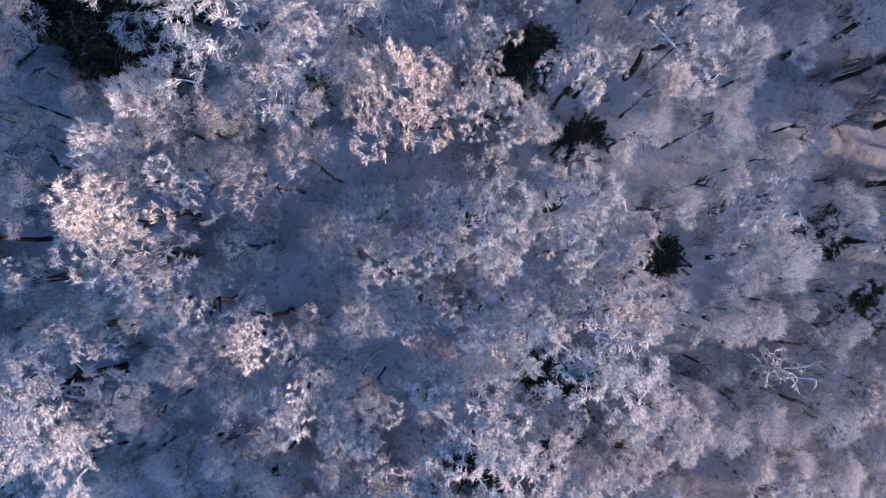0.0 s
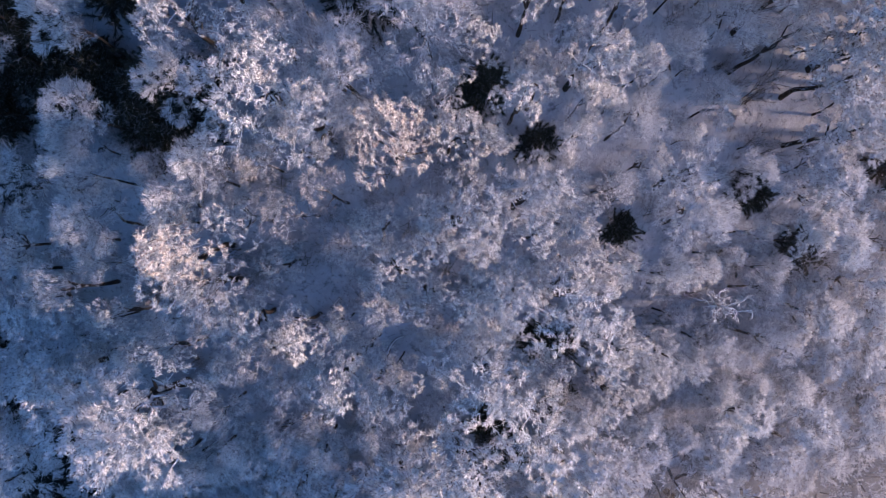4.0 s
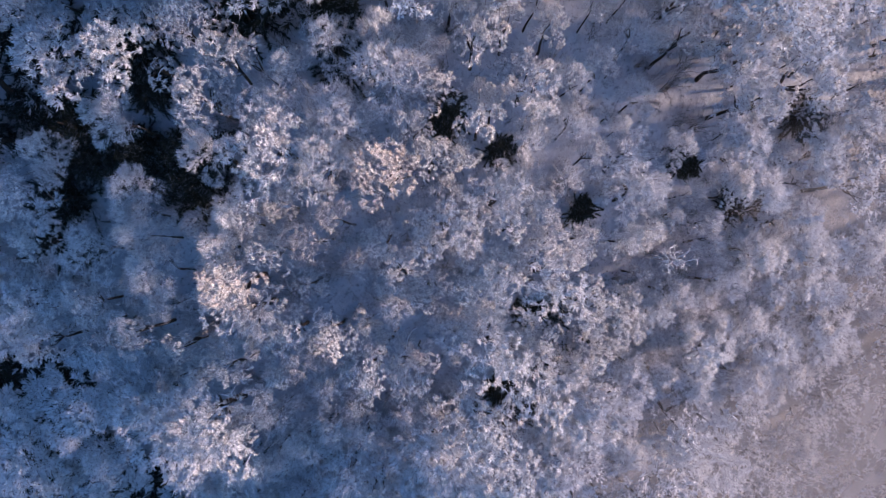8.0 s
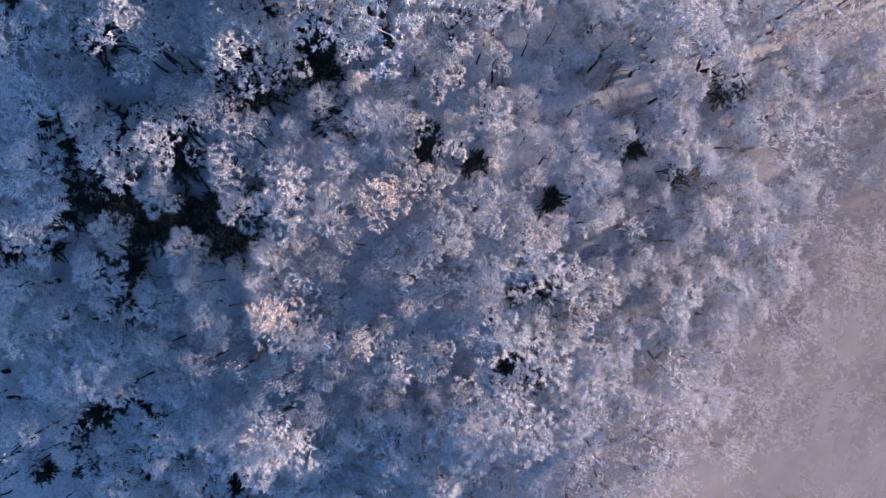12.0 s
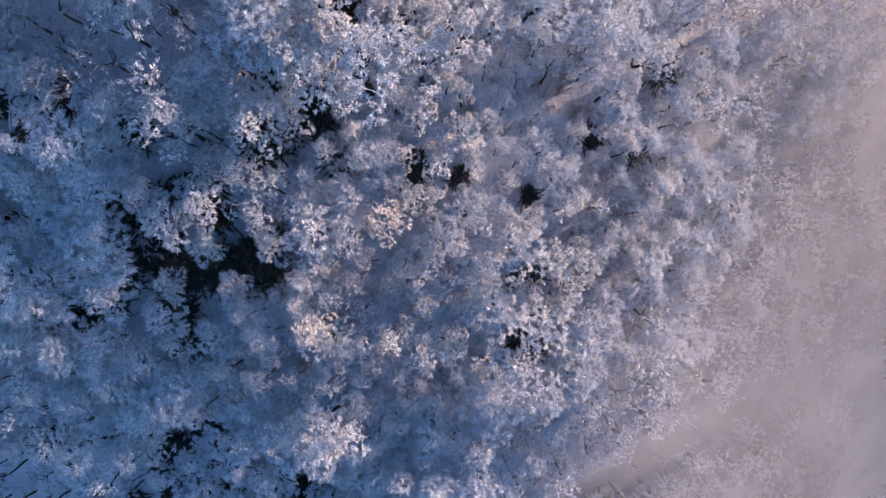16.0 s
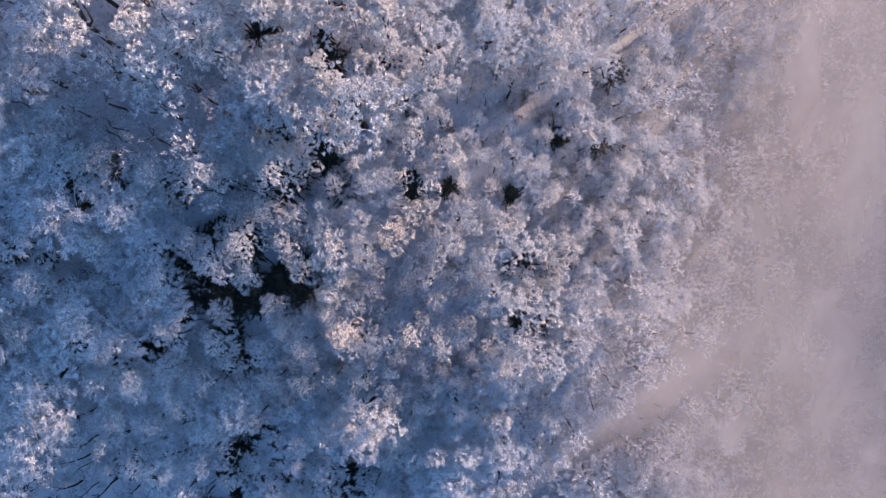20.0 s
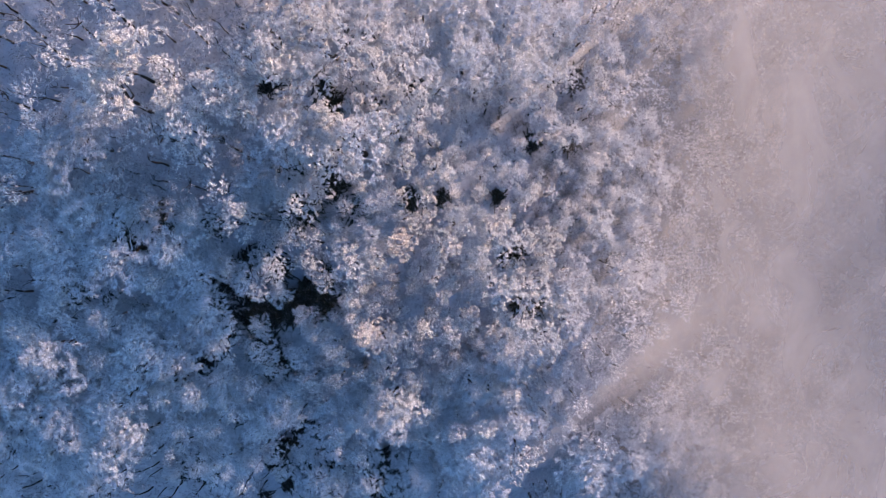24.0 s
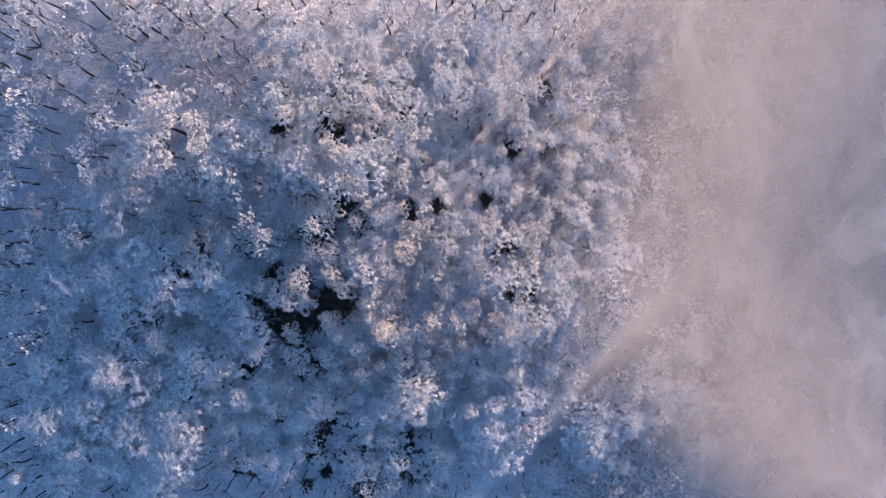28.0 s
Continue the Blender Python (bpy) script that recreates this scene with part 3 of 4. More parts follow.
spruce(-2.0, 13.3, 3.5, 1.1)
spruce(-2.0, 16.7, 3.5, 1.5)
birch(0.8, 13.0, 9.8, 1.6)
birch(3.4, 11.7, 9.9, 1.6)
oak(6.0, 11.0, 10.9, 1.6)
oak(8.2, 11.4, 10.7, 1.5)
oak(10.8, 10.7, 10.8, 1.5)
oak(3.1, 8.9, 10.6, 1.3)
oak(19.4, 8.3, 11.4, 2.1)
birch(23.4, 6.6, 10.5, 2.3)
oak(28.6, 3.7, 11.6, 2.4)
oak(27.1, 7.0, 11.1, 1.9)
birch(32.1, 5.1, 9.9, 1.6)
birch(26.1, 2.9, 9.8, 1.6)
oak(32.7, -0.2, 11.1, 1.9)
birch(30.3, -1.5, 10.7, 2.6)
birch(23.2, 0.5, 10.2, 2.0)
birch(25.0, -2.4, 9.9, 1.7)
birch(35.5, -2.5, 10.0, 1.8)
birch(27.5, -6.3, 10.4, 2.2)
birch(29.4, -10.2, 10.5, 2.3)
birch(33.9, -9.8, 10.5, 2.3)
birch(-21.0, 12.4, 10.2, 2.0)
birch(-23.0, 10.7, 10.0, 1.7)
spruce(-22.2, 13.7, 3.5, 1.6)
spruce(-24.1, 11.1, 3.5, 1.4)
spruce(-23.0, 16.7, 3.5, 1.2)
birch(-17.3, 7.6, 10.0, 1.8)
birch(-21.4, 6.4, 10.4, 2.2)
birch(-24.9, 8.0, 9.7, 1.5)
birch(-27.7, 4.5, 10.5, 2.3)
birch(-23.5, 3.4, 10.5, 2.3)
birch(-28.9, 1.8, 10.6, 2.4)
oak(-21.5, 0.6, 11.2, 1.9)
spruce(-32.7, -0.7, 3.5, 1.5)
birch(-28.2, -3.3, 10.7, 2.5)
birch(-33.1, -2.2, 10.3, 2.1)
birch(-24.5, -4.7, 10.3, 2.1)
spruce(-38.4, -0.9, 3.5, 1.5)
birch(-28.9, -7.8, 10.8, 2.6)
birch(-34.8, -6.2, 10.8, 2.6)
spruce(-38.0, -7.3, 3.5, 1.5)
birch(-20.0, -12.1, 10.4, 2.2)
birch(-10.9, -14.3, 10.4, 2.2)
oak(-0.7, -14.1, 11.8, 2.6)
oak(0.8, -18.0, 11.9, 2.6)
birch(-3.3, -17.9, 10.4, 2.3)
birch(9.4, -15.6, 10.4, 2.2)
birch(7.1, -16.8, 10.4, 2.3)
birch(29.8, -16.0, 11.1, 2.9)
birch(22.0, -18.3, 11.0, 2.9)
birch(4.3, -20.1, 10.5, 2.3)
birch(10.2, -20.3, 11.0, 2.8)
birch(16.1, -23.0, 11.1, 2.9)
birch(25.9, -19.4, 11.1, 2.9)
birch(34.8, -16.3, 10.7, 2.5)
birch(27.6, -27.3, 11.1, 3.1)
thin(-11.9, 32.3, 10.3, 2.1)
thin(-14.8, 28.2, 10.7, 2.6)
thin(-11.4, 27.3, 10.4, 2.2)
thin(-13.5, 31.3, 9.9, 1.7)
thin(-5.2, 27.2, 10.3, 2.2)
thin(-4.7, 24.6, 10.0, 1.8)
birch(-16.6, 29.8, 10.0, 1.7)
birch(-14.3, 24.9, 10.4, 2.2)
birch(-0.7, 23.2, 10.8, 2.7)
birch(1.5, 23.3, 10.4, 2.2)
birch(-5.1, 21.9, 10.2, 2.0)
birch(-7.4, 22.6, 10.0, 1.8)
oak(-10.6, 20.8, 12.2, 1.6)
oak(-9.5, 20.3, 12.0, 1.3)
birch(-5.5, 19.6, 10.5, 2.3)
oak(-4.9, 17.1, 12.7, 2.0)
birch(-3.0, 16.8, 10.1, 1.9)
oak(-4.4, 19.0, 12.1, 1.4)
oak(4.0, 18.6, 12.9, 2.2)
oak(4.3, 16.3, 13.4, 2.7)
oak(0.2, 17.6, 12.7, 2.0)
oak(-0.3, 19.5, 12.5, 1.8)
oak(4.1, 20.2, 12.0, 1.3)
spruce(-2.5, 19.9, 3.5, 2.6)
spruce(-0.4, 17.9, 3.5, 1.9)
spruce(-3.5, 22.4, 3.5, 1.5)
spruce(5.8, 23.3, 3.5, 1.3)
birch(8.1, 19.3, 10.1, 1.9)
birch(10.4, 18.5, 10.1, 1.9)
spruce(10.2, 19.2, 3.5, 1.0)
oak(8.8, 14.1, 12.8, 2.1)
oak(12.3, 14.0, 12.6, 1.9)
spruce(15.8, 16.7, 3.5, 1.1)
birch(16.5, 14.4, 10.2, 2.0)
oak(19.4, 10.4, 12.7, 2.0)
birch(16.5, 11.8, 10.0, 1.8)
oak(25.2, 8.2, 12.8, 2.1)
birch(30.4, 7.2, 10.4, 2.2)
spruce(32.9, 1.6, 3.5, 1.6)
birch(36.7, 1.0, 11.1, 3.0)
birch(40.3, -1.7, 10.6, 2.4)
birch(43.5, -1.3, 11.1, 3.0)
birch(44.0, -10.4, 11.1, 3.2)
birch(41.2, -11.3, 10.8, 2.6)
birch(51.0, -8.1, 11.1, 3.6)
birch(47.4, -10.5, 11.1, 3.2)
spruce(-14.7, 25.2, 3.5, 1.3)
spruce(-21.2, 21.1, 3.5, 1.6)
spruce(-17.6, 19.0, 3.5, 1.6)
spruce(-21.5, 18.9, 3.5, 1.4)
spruce(-15.4, 18.9, 3.5, 1.1)
spruce(-20.2, 31.4, 3.5, 2.2)
spruce(-17.6, 28.8, 3.5, 1.3)
birch(-17.8, 25.0, 10.6, 2.5)
birch(-15.3, 23.1, 10.2, 2.0)
birch(-22.4, 24.2, 10.5, 2.3)
birch(-20.0, 21.2, 10.7, 2.6)
birch(-23.4, 20.3, 10.6, 2.4)
birch(-16.4, 20.1, 10.1, 1.9)
birch(-23.1, 17.6, 11.0, 2.9)
birch(-26.1, 21.8, 10.1, 1.9)
birch(-2.8, 21.5, 9.6, 1.4)
spruce(-20.4, 14.5, 3.5, 2.0)
spruce(-20.9, 12.7, 3.5, 1.1)
spruce(-25.6, 15.7, 3.5, 1.1)
spruce(-31.5, 15.5, 3.5, 1.4)
spruce(-34.2, 17.3, 3.5, 1.1)
spruce(-26.1, 8.5, 3.5, 1.2)
spruce(-25.3, 7.4, 3.5, 1.1)
spruce(-36.5, 21.6, 3.5, 1.1)
birch(-25.0, 15.2, 10.7, 2.5)
birch(-28.5, 18.7, 10.6, 2.5)
birch(-31.7, 17.3, 10.7, 2.5)
birch(-35.1, 15.9, 10.7, 2.6)
birch(-32.9, 13.4, 11.1, 3.1)
birch(-30.3, 12.5, 10.3, 2.1)
birch(-28.3, 9.5, 11.1, 3.2)
birch(-31.7, 9.3, 10.8, 2.7)
birch(-37.9, 12.4, 11.1, 3.2)
birch(-35.8, 9.6, 10.8, 2.7)
birch(-29.9, 4.4, 10.9, 2.8)
birch(-32.9, 4.5, 10.9, 2.8)
birch(-43.6, 9.3, 10.9, 2.7)
birch(-40.5, 7.9, 10.4, 2.2)
spruce(-45.8, 9.2, 3.5, 1.2)
birch(-40.0, 5.0, 11.0, 2.8)
birch(-36.7, 2.6, 11.0, 2.8)
birch(-37.0, -1.3, 10.0, 1.8)
spruce(-36.1, -6.5, 3.5, 2.0)
spruce(-34.8, -1.8, 3.5, 2.0)
birch(-22.2, -13.5, 10.6, 2.5)
birch(-20.1, -15.7, 10.1, 1.9)
birch(-9.2, -20.2, 11.1, 3.1)
birch(-4.9, -24.2, 11.1, 3.2)
birch(-0.0, -23.0, 11.1, 3.6)
birch(-15.7, -20.2, 11.1, 3.2)
thin(-5.0, 49.9, 10.6, 2.4)
thin(-8.4, 48.6, 10.6, 2.5)
thin(-0.5, 46.3, 10.6, 2.5)
thin(-5.0, 44.4, 10.7, 2.5)
thin(-8.8, 45.4, 10.7, 2.5)
thin(2.8, 40.6, 11.0, 2.9)
thin(6.2, 39.6, 10.7, 2.6)
thin(2.4, 36.5, 10.8, 2.6)
thin(8.0, 36.7, 10.8, 2.6)
birch(4.9, 40.3, 10.1, 1.9)
oak(-4.8, 37.6, 13.4, 2.8)
oak(-2.8, 37.2, 12.8, 2.2)
oak(-7.8, 36.7, 13.1, 2.5)
birch(-10.8, 38.1, 10.7, 2.6)
thin(-15.7, 45.6, 10.7, 2.5)
thin(-16.4, 43.6, 10.4, 2.2)
oak(-1.2, 29.3, 13.5, 3.3)
oak(-0.8, 27.0, 13.0, 2.3)
oak(-5.4, 29.6, 13.5, 2.9)
oak(-4.3, 32.5, 12.6, 1.9)
oak(4.7, 28.3, 12.9, 2.3)
oak(7.6, 28.7, 13.5, 3.0)
oak(10.2, 26.8, 13.3, 2.7)
oak(11.3, 24.7, 13.0, 2.4)
oak(6.9, 24.7, 13.3, 2.7)
oak(4.8, 26.2, 13.3, 2.7)
thin(6.8, 32.4, 10.8, 2.7)
oak(11.6, 30.0, 13.3, 2.6)
birch(14.5, 28.8, 10.9, 2.8)
thin(9.9, 33.7, 10.8, 2.7)
birch(16.7, 25.6, 11.0, 2.8)
birch(18.7, 24.6, 10.7, 2.5)
birch(22.1, 21.1, 11.1, 2.9)
birch(25.3, 18.9, 11.1, 3.0)
birch(16.0, 19.4, 10.7, 2.6)
oak(12.0, 19.8, 12.2, 1.6)
birch(24.4, 12.7, 10.9, 2.7)
birch(29.7, 13.5, 11.1, 3.1)
birch(35.0, 8.2, 11.1, 3.2)
birch(31.6, 10.8, 10.6, 2.4)
birch(27.0, 17.4, 10.8, 2.7)
spruce(7.6, 25.2, 3.5, 1.1)
spruce(3.1, 28.8, 3.5, 0.9)
spruce(14.0, 26.9, 3.5, 0.9)
spruce(15.9, 24.8, 3.5, 0.9)
spruce(14.6, 16.5, 3.5, 1.0)
spruce(5.2, 22.3, 3.5, 1.2)
thin(-21.2, 43.8, 10.7, 2.6)
birch(-16.8, 38.9, 10.8, 2.6)
birch(-14.3, 37.6, 10.8, 2.6)
birch(-14.8, 34.1, 10.8, 2.7)
birch(-19.9, 36.6, 11.1, 3.3)
birch(-24.9, 40.3, 10.8, 2.6)
birch(-20.6, 33.1, 11.1, 3.4)
birch(-28.6, 38.5, 11.1, 3.3)
birch(-26.1, 32.6, 11.1, 3.6)
birch(-22.0, 29.1, 11.1, 3.5)
birch(-25.0, 35.8, 10.8, 2.7)
birch(-34.5, 36.0, 10.9, 2.7)
birch(-30.7, 30.4, 11.1, 3.5)
spruce(-31.4, 31.9, 3.5, 1.2)
spruce(-29.9, 28.9, 3.5, 0.8)
birch(-29.7, 26.2, 11.0, 2.9)
birch(-39.9, 35.2, 11.1, 3.5)
birch(-36.1, 32.0, 10.9, 2.8)
birch(-36.8, 28.9, 11.1, 3.2)
birch(-34.6, 23.8, 11.1, 2.9)
birch(-31.1, 21.3, 11.1, 2.9)
birch(-45.3, 32.6, 11.1, 3.5)
birch(-42.9, 28.6, 11.1, 3.6)
birch(-43.9, 24.0, 11.1, 3.3)
birch(-38.9, 20.2, 11.1, 3.4)
birch(-49.3, 27.3, 11.1, 3.3)
birch(-49.5, 22.4, 11.1, 3.6)
birch(-53.6, 27.0, 11.1, 3.6)
birch(-44.4, 18.1, 11.1, 3.4)
birch(-49.7, 17.4, 11.1, 3.1)
birch(-42.1, 15.6, 11.1, 3.1)
spruce(-35.3, 7.4, 3.5, 1.2)
spruce(-45.7, 6.1, 3.5, 1.2)
spruce(-41.3, -3.7, 3.5, 1.1)
spruce(-36.0, 0.5, 3.5, 1.1)
spruce(-33.9, -7.5, 3.5, 1.9)
spruce(-45.0, -2.1, 3.5, 1.1)
spruce(-40.7, -10.7, 3.5, 1.9)
birch(-31.9, -11.4, 10.8, 2.6)
birch(-28.5, -17.5, 10.8, 2.7)
birch(-33.7, -8.5, 10.4, 2.2)
birch(-12.0, -23.5, 11.1, 3.1)
birch(-18.8, -21.7, 11.1, 3.6)
birch(-22.1, -26.5, 10.9, 2.8)
birch(-10.5, -35.6, 11.1, 3.6)
birch(-4.8, -41.3, 11.1, 3.6)
birch(1.6, -44.1, 11.1, 3.4)
birch(-13.6, -40.6, 11.1, 3.6)
birch(-6.6, -48.1, 11.1, 3.6)
birch(-7.2, -31.8, 10.5, 2.3)
birch(11.1, -46.4, 11.1, 3.6)
birch(3.4, -50.9, 11.1, 3.6)
birch(16.6, -55.3, 11.1, 3.6)
birch(5.5, -56.3, 11.1, 3.6)
birch(-3.3, -57.6, 11.1, 3.6)
birch(8.0, -64.3, 11.1, 3.6)
birch(-13.4, -47.1, 11.1, 3.6)
birch(-21.6, -35.7, 11.0, 2.9)
birch(-1.2, -67.0, 11.1, 3.6)
spruce(-18.7, 12.6, 3.5, 1.2)
spruce(-16.2, 11.5, 3.5, 1.2)
spruce(-14.5, 11.3, 3.5, 1.1)
spruce(-13.2, 9.0, 3.5, 1.1)
spruce(-16.0, 8.8, 3.5, 1.3)
spruce(-18.5, 11.0, 3.5, 1.1)
spruce(-13.6, 17.9, 3.5, 1.1)
spruce(-14.8, 15.4, 3.5, 1.1)
spruce(-21.3, 16.1, 3.5, 1.1)
spruce(-22.8, 13.5, 3.5, 1.0)
spruce(-28.7, 14.6, 3.5, 1.0)
spruce(6.7, 22.9, 3.5, 1.1)
spruce(-2.8, 19.7, 3.5, 1.6)
spruce(-11.8, 11.0, 3.5, 1.3)


# open snow between the trees: x, y, radius
GLADES = [(-19.9, 7.8, 2.2), (-13.6, -11.5, 1.9), (-19.5, -6.5, 1.9), (-24.3, -5.9, 1.9), (-2.7, -6.7, 1.8), (-7.5, -0.9, 2.0), (12.1, -6.0, 1.5), (18.8, 3.5, 2.7), (9.9, 4.4, 1.3), (-10.5, -2.1, 2.1), (21.9, 5.2, 2.0), (-18.1, 7.1, 2.2), (23.4, 6.9, 1.8), (25.2, 4.7, 1.4), (-28.7, 9.7, 1.3), (-10.1, 30.3, 2.5), (-11.7, 34.1, 2.0), (-3.5, 29.0, 2.0), (13.1, 9.3, 1.8), (5.3, 16.9, 1.4), (-23.6, 31.7, 1.5), (-33.6, 25.0, 1.7), (8.7, -0.7, 1.9), (-12.9, 27.2, 1.5), (-11.6, 48.3, 2.1), (-12.7, 51.9, 2.1), (-2.6, 45.5, 2.1), (-25.8, 48.0, 2.2), (0.7, 37.2, 2.2), (-43.5, 26.2, 1.6), (-49.7, 22.9, 1.2), (-35.6, 41.4, 1.1), (-1.1, 38.3, 1.8)]


def open_ground(x, y, gap):
    ty = track_y(x)
    if ty is not None and abs(y - ty) < 1.9 + gap * 0.9:
        return True
    return any((x - a * k) ** 2 + (y - b * k) ** 2 < (c * 0.45 + gap * 0.5) ** 2 for a, b, c in GLADES for k in (1.0, 0.87))


# the rest of the wood: younger trees that fill the gaps between those above
grid = {}
for a, b, c, kind in STANDING:
    grid.setdefault((int(a // 8), int(b // 8)), []).append((a, b, c if kind != "spruce" else max(1.9, c * 1.4)))
    if kind == "spruce":                              # the hollow stays open towards the middle of the wood
        a, b = a * 0.87, b * 0.87
        grid.setdefault((int(a // 8), int(b // 8)), []).append((a, b, max(1.4, c * 0.9)))
fill = random.Random(21)
REST = []
for trial in range(26000):
    u, w = fill.uniform(-66, 84), fill.uniform(-56, 46)
    x, y = u * math.cos(radians(-56)) - w * math.sin(radians(-56)), u * math.sin(radians(-56)) + w * math.cos(radians(-56))
    r = fill.uniform(1.3, 2.7) if abs(u) < 24 and abs(w) < 20 else fill.uniform(1.7, 3.0)
    if open_ground(x, y, r * 0.7):
        continue
    cell = (int(x // 8), int(y // 8))
    near = [q for i in (-1, 0, 1) for j in (-1, 0, 1) for q in grid.get((cell[0] + i, cell[1] + j), ())]
    misty = x * math.cos(FOG_WAY) + y * math.sin(FOG_WAY) > 45
    if any((x - a) ** 2 + (y - b) ** 2 < ((0.85 if misty else 0.61) * (r + c)) ** 2 for a, b, c in near):
        continue
    grid.setdefault(cell, []).append((x, y, r))
    kind = "oak" if fill.random() < (0.35 if y > 15 else 0.15) else "birch"
    h = (fill.uniform(8.0, 11.5) if math.hypot(x, y) > 30 else fill.uniform(8.0, 11.5)) * (0.7 + 0.12 * r)
    if abs(x) < 28 and abs(y) < 19:
        stand(kind, x, y, h, r)
    else:
        REST.append((kind, x, y, h, r))

# the understorey: young birches, thin rime coloured darker for shade below the crowns
low = {}
UNDER = []
for trial in range(9000):
    x, y, r = fill.uniform(-62, 56), fill.uniform(-56, 62), fill.uniform(1.2, 2.1)
    if open_ground(x, y, r * 0.5) or x * math.cos(FOG_WAY) + y * math.sin(FOG_WAY) > 48:
        continue
    cell = (int(x // 8), int(y // 8))
    near = [q for i in (-1, 0, 1) for j in (-1, 0, 1) for q in low.get((cell[0] + i, cell[1] + j), ())]
    if any((x - a) ** 2 + (y - b) ** 2 < ((1.15 if x < -18 else 0.95) * (r + c)) ** 2 for a, b, c in near):
        continue
    if any((x - a) ** 2 + (y - b) ** 2 < (0.6 * c) ** 2 for i in (-1, 0, 1) for j in (-1, 0, 1) for a, b, c in grid.get((cell[0] + i, cell[1] + j), ())):
        continue
    low.setdefault(cell, []).append((x, y, r))
    if abs(x) < 23 and abs(y) < 15:
        stand("sapling", x, y, fill.uniform(3.5, 7.0), r)
    else:
        UNDER.append((x, y, fill.uniform(4.0, 7.5), r))

LEAFY = ((-1.7, 5.0), (-12.4, 1.4))      # where leaves still hang
for kind, x, y, h, r in PENDING:
    level = 0 if abs(x) < 22 and abs(y) < 13.5 else 1
    if kind == "spruce":
        plant(SPRUCES, x, y, h * max(1.1, min(1.6, r * 0.8)), max(1.3, r * 1.35), 6.0, 2.0, "spruces")
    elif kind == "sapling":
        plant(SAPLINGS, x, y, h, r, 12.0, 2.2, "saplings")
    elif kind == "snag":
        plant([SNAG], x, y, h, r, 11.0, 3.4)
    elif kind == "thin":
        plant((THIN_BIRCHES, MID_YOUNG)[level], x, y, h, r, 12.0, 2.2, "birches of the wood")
    elif kind == "oak" and min(math.hypot(x - a, y - b) for a, b in LEAFY) < 1.0:
        plant(LEAFY_OAKS, x, y, h * 1.06, r * 1.15, 12.0, 2.2, "oaks of the wood")
    elif kind == "oak":
        plant((OAKS, MID_OAKS)[level], x, y, h, r * 1.22, 12.0, 2.2, "oaks of the wood")
    else:
        plant((BIRCHES, MID_BIRCHES)[level], x, y, h, r * 1.2, 12.0, 2.2, "birches of the wood")


def joined(name, placed, label, category):
    """Many copies of model trees or bushes as one mesh: placed holds a model and a pose for each."""
    arrays = {}
    verts, tris, mats, base, slots = [], [], [], 0, []
    for model, m in placed:
        if model.name not in arrays:
            rows = []
            for c in model.children:
                co = np.empty(len(c.data.vertices) * 3, dtype=np.float32)
                c.data.vertices.foreach_get("co", co)
                c.data.calc_loop_triangles()
                tri = np.empty(len(c.data.loop_triangles) * 3, dtype=np.int32)
                c.data.loop_triangles.foreach_get("vertices", tri)
                for mat in c.data.materials:
                    if mat not in slots:
                        slots.append(mat)
                index = np.empty(len(c.data.loop_triangles), dtype=np.int32)
                c.data.loop_triangles.foreach_get("material_index", index)
                slot = np.array([slots.index(mat) for mat in c.data.materials], dtype=np.int32)[index]
                rows.append((co.reshape(-1, 3), tri.reshape(-1, 3), slot))
            arrays[model.name] = rows
        turn = np.array(m.to_3x3())
        for co, tri, slot in arrays[model.name]:
            verts.append(co @ turn.T + np.array(m.translation))
            tris.append(tri + base)
            mats.append(slot)
            base += len(co)
    verts, tris, mats = np.concatenate(verts), np.concatenate(tris), np.concatenate(mats)
    me = bpy.data.meshes.new(name)
    me.vertices.add(len(verts))
    me.loops.add(tris.size)
    me.polygons.add(len(tris))
    me.vertices.foreach_set("co", verts.astype(np.float32).ravel())
    me.loops.foreach_set("vertex_index", tris.ravel().astype(np.int32))
    me.polygons.foreach_set("loop_start", np.arange(0, tris.size, 3, dtype=np.int32))
    for mat in slots:
        me.materials.append(mat)
    me.polygons.foreach_set("material_index", mats)
    me.update(calc_edges=True)
    me.validate()
    return tagged(new(name, me), label, category, kind="stuff")


def turned(x, y, wide, tall):
    return pose(x, y, ground_z(x, y), 0, 0, dice.uniform(0, 360)) @ Matrix.Diagonal((wide, wide, tall, 1))


# towards -x more models with the darker rime, which stands for shade there
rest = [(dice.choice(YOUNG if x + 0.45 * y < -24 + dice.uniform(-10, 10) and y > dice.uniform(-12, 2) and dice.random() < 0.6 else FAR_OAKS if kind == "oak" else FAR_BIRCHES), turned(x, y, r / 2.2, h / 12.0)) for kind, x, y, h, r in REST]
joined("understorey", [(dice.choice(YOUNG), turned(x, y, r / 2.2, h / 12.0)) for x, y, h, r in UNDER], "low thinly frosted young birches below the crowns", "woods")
joined("rest_of_the_wood", rest, "dense young frosted wood covering the hillside", "woods")

# bushes under the trees, where the floor is seen well
bushes = []
for trial in range(300):
    x, y = fill.uniform(-27, 27), fill.uniform(-17, 17)
    s = fill.uniform(0.8, 2.0)
    if not any((x - a) ** 2 + (y - b) ** 2 < (c * 0.7) ** 2 for a, b, c in GLADES):
        bushes.append((dice.choice(SHRUBS), turned(x, y, s, s)))
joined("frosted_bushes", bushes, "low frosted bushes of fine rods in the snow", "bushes")
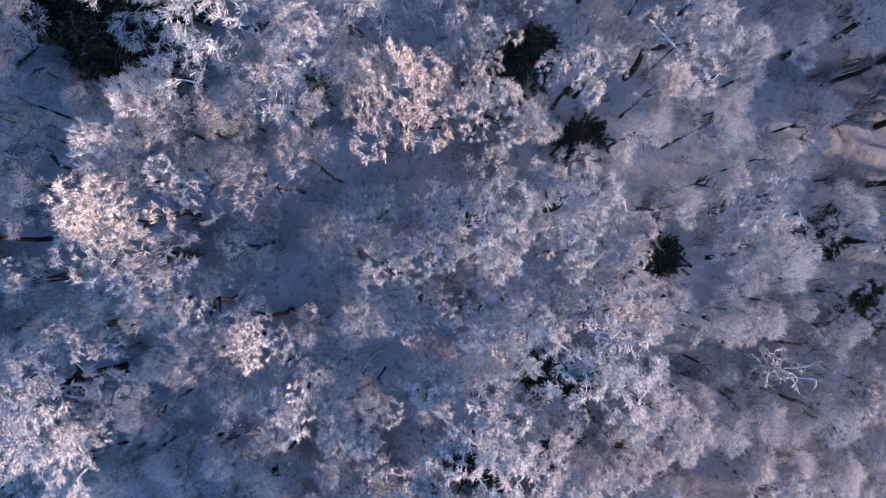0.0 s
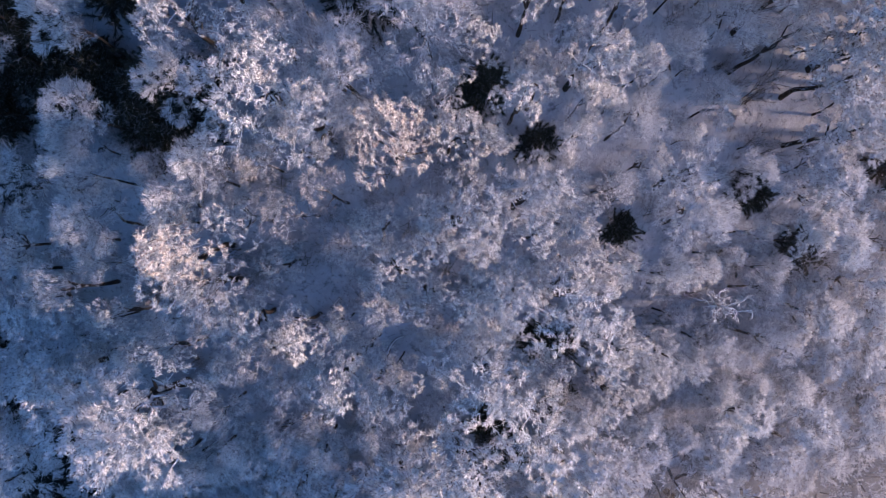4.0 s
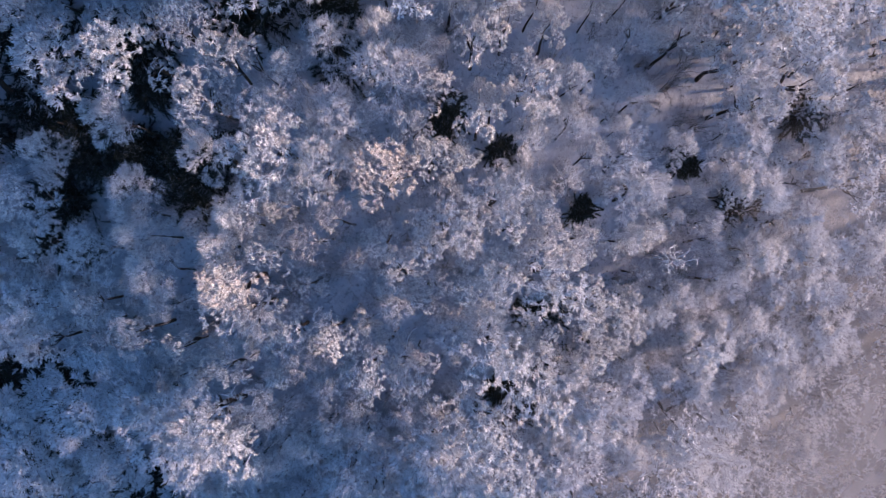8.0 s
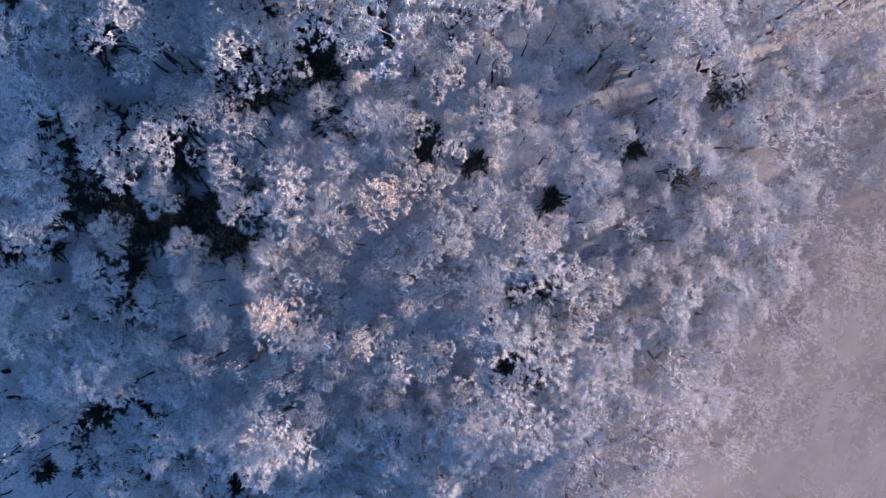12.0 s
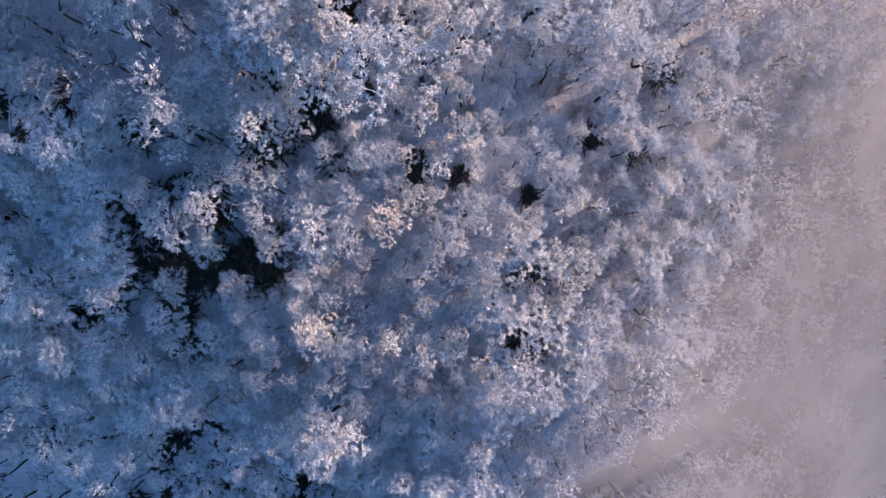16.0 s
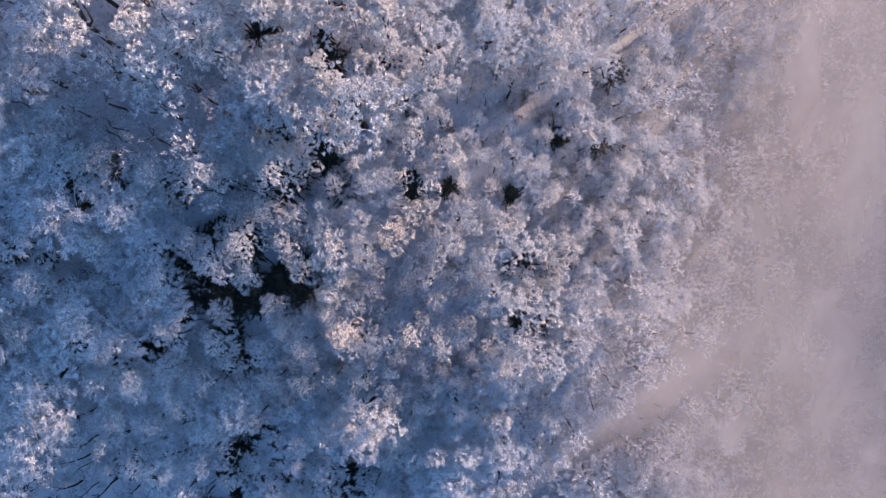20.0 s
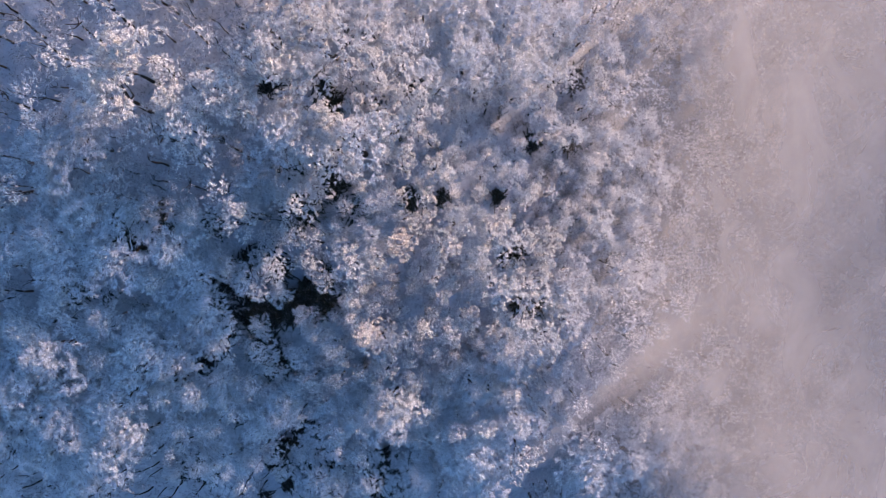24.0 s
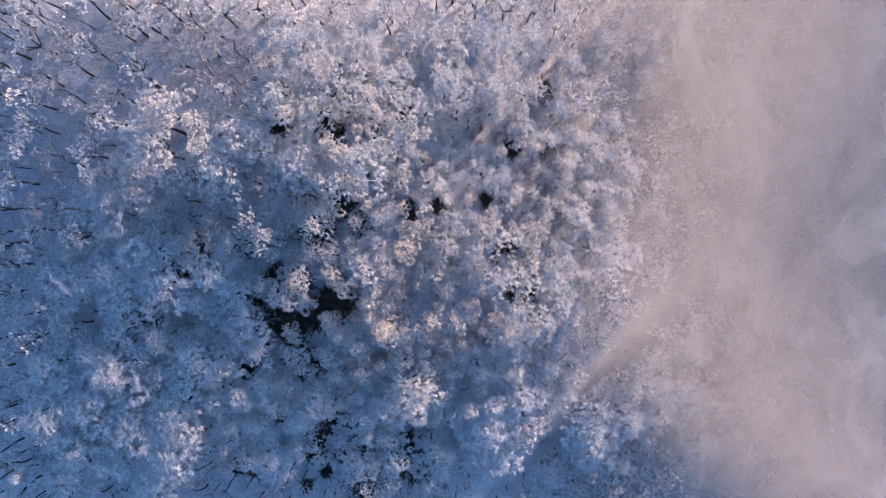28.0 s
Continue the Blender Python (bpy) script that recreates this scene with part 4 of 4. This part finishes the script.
for model in SHRUBS + YOUNG + [m for m in OAKS + BIRCHES + LEAFY_OAKS + THIN_BIRCHES + SAPLINGS + SPRUCES + MID_OAKS + MID_BIRCHES + MID_YOUNG + FAR_OAKS + FAR_BIRCHES if m.name not in USED]:
    for ob in (*model.children_recursive, model):
        bpy.data.objects.remove(ob)


# fallen logs and broken branches on the snow
def fallen_log(points, radius, forks, seed):
    rng = np.random.default_rng(seed)
    x0, y0 = points[0]
    root = new("fallen_log")
    root.location = (x0, y0, ground_z(x0, y0))
    wood = Shape()
    line = [(x - x0, y - y0, ground_z(x, y) - root.location.z + radius * 0.7 + 0.25 * i / len(points)) for i, (x, y) in enumerate(points)]
    wood.tube(line, [radius * (1 - 0.6 * i / (len(line) - 1)) for i in range(len(line))], 7)
    piece("stem", wood, BARK, root, "dark wet bark", True)
    for k in range(forks):
        f = rng.uniform(0.3, 1.0)
        a, b = Vector(line[-2]), Vector(line[-1])
        s = a.lerp(b, f)
        w = (b - a).normalized() * 0.6 + Vector(rng.normal(0, 0.6, 3).tolist())
        w.z = abs(w.z) * 0.5 + 0.1
        ln = rng.uniform(0.5, 1.3)
        twig = Shape()
        twig.tube([tuple(s), tuple(s + w * ln * 0.5), tuple(s + w * ln)], [radius * 0.35, radius * 0.25, 0.01], 5)
        piece("branch", twig, BARK, root, smooth=True)
    tagged(root, "dark fallen trunk with broken branches lying in snow", "log", "fallen logs")


fallen_log([(-4.8, -7.3), (-4.5, -6.8), (-4.2, -6.3), (-3.7, -5.9), (-3.2, -5.8)], 0.14, 2, 1)
fallen_log([(-14.7, -13.1), (-13.9, -12.7), (-13.3, -12.1), (-12.7, -11.4), (-12.3, -10.9)], 0.17, 1, 2)
fallen_log([(-20.1, -13.1), (-18.2, -12.1), (-16.8, -10.9)], 0.13, 7, 3)
fallen_log([(-12.7, 3.5), (-12.1, 3.3), (-11.5, 3.2)], 0.15, 2, 4)
fallen_log([(-1.5, -8.7), (-1.4, -8.0), (-1.2, -7.4)], 0.06, 1, 5)
fallen_log([(15.0, 2.5), (15.4, 2.9), (15.9, 3.1)], 0.07, 3, 6)
fallen_log([(21.2, -5.1), (21.2, -3.8), (21.4, -2.5)], 0.1, 1, 7)
fallen_log([(20.2, -3.3), (21.4, -3.45), (22.7, -3.8)], 0.07, 1, 8)
fallen_log([(12.8, -1.8), (13.4, -2.5), (13.9, -3.4)], 0.08, 2, 9)
fallen_log([(-7.0, -2.5), (-7.4, -2.8), (-7.8, -3.3)], 0.08, 5, 10)
fallen_log([(-20.6, -9.5), (-19.5, -9.0), (-18.6, -8.4)], 0.12, 3, 11)
fallen_log([(-32.1, 40.4), (-31.8, 39.8), (-31.6, 39.3)], 0.2, 2, 12)
fallen_log([(-35.4, 31.1), (-34.0, 30.9), (-32.7, 30.6)], 0.16, 2, 13)
fallen_log([(-47.5, 22.1), (-46.6, 21.9), (-45.7, 21.5)], 0.2, 4, 14)
fallen_log([(16.9, 2.9), (17.3, 1.5), (17.7, 0.1)], 0.13, 3, 15)

# brush, dead stalks and fallen twigs, too fine to count
rng = np.random.default_rng(33)
n = 34000
px, py = rng.uniform(-45, 45, n), rng.uniform(-40, 48, n)
keep = np.array([noise.noise((a * 0.16, b * 0.16, 0.0)) + 0.25 > rng.uniform(-0.3, 0.5) for a, b in zip(px, py)])
px, py = px[keep], py[keep]
pz = np.array([ground_z(a, b) for a, b in zip(px, py)])
root_at = np.stack([px, py, pz - 0.03], 1)
up = rng.normal(0, 0.6, (len(px), 3))
up[:, 2] = np.abs(up[:, 2]) + 0.35
brush = Shape()
brush.spikes(root_at, up, rng.uniform(0.2, 0.7, len(px)), rng.uniform(0.005, 0.01, len(px)))
brush.spikes(root_at + up / np.linalg.norm(up, axis=1, keepdims=True) * 0.25, up + rng.normal(0, 0.5, up.shape), rng.uniform(0.15, 0.4, len(px)), rng.uniform(0.004, 0.008, len(px)))
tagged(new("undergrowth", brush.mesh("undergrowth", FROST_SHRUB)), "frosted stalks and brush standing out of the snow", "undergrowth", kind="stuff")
flat = rng.normal(0, 1, (16000, 3)) * (1, 1, 0.12)
fx, fy = rng.uniform(-45, 45, 16000), rng.uniform(-40, 48, 16000)
litter_at = np.stack([fx, fy, [ground_z(a, b) + 0.04 for a, b in zip(fx, fy)]], 1)
sticks = Shape()
sticks.spikes(litter_at, flat, rng.uniform(0.2, 0.8, 16000), rng.uniform(0.007, 0.02, 16000))
tagged(new("fallen_twigs", sticks.mesh("fallen_twigs", LITTER)), "dark fallen twigs strewn over the snow", "twigs", kind="stuff")

# ---- fog over the valley, in four drifting layers ----
for k, (above, most, begins, full, scale, torn, bright) in enumerate(((4.5, 0.48, 12, 34, 0.04, 18, 0.54), (10.5, 0.45, 17, 48, 0.045, 24, 0.45), (15.0, 0.54, 26, 62, 0.035, 32, 0.4), (21.0, 0.62, 36, 82, 0.04, 46, 0.42))):
    layer = Shape()
    cuts = [-110 + 4 * i for i in range(56)]
    for y in cuts:
        for x in cuts:
            wave = noise.noise((x * 0.02 + 9 * k, y * 0.02, 2.0 * k)) * 1.4
            layer.v.append((x, y, 5.5 + 32.5 * math.tanh(y / 68.0) - 6.0 * math.tanh(x * x / 1100.0) + above + wave))
    w = len(cuts)
    layer.f = [(j * w + i, j * w + i + 1, (j + 1) * w + i + 1, (j + 1) * w + i) for j in range(w - 1) for i in range(w - 1) if cuts[i] * math.cos(FOG_WAY) + cuts[j] * math.sin(FOG_WAY) > begins - 0.34 * torn]
    fog = new("fog_layer", layer.mesh("fog_layer", fog_material("fog", most, begins, full, scale, 7.0 * k, torn, bright), True))
    fog.visible_shadow = False
    tagged(fog, "thin drifting layer of pale morning fog in the valley", "fog", "valley fog", "stuff")
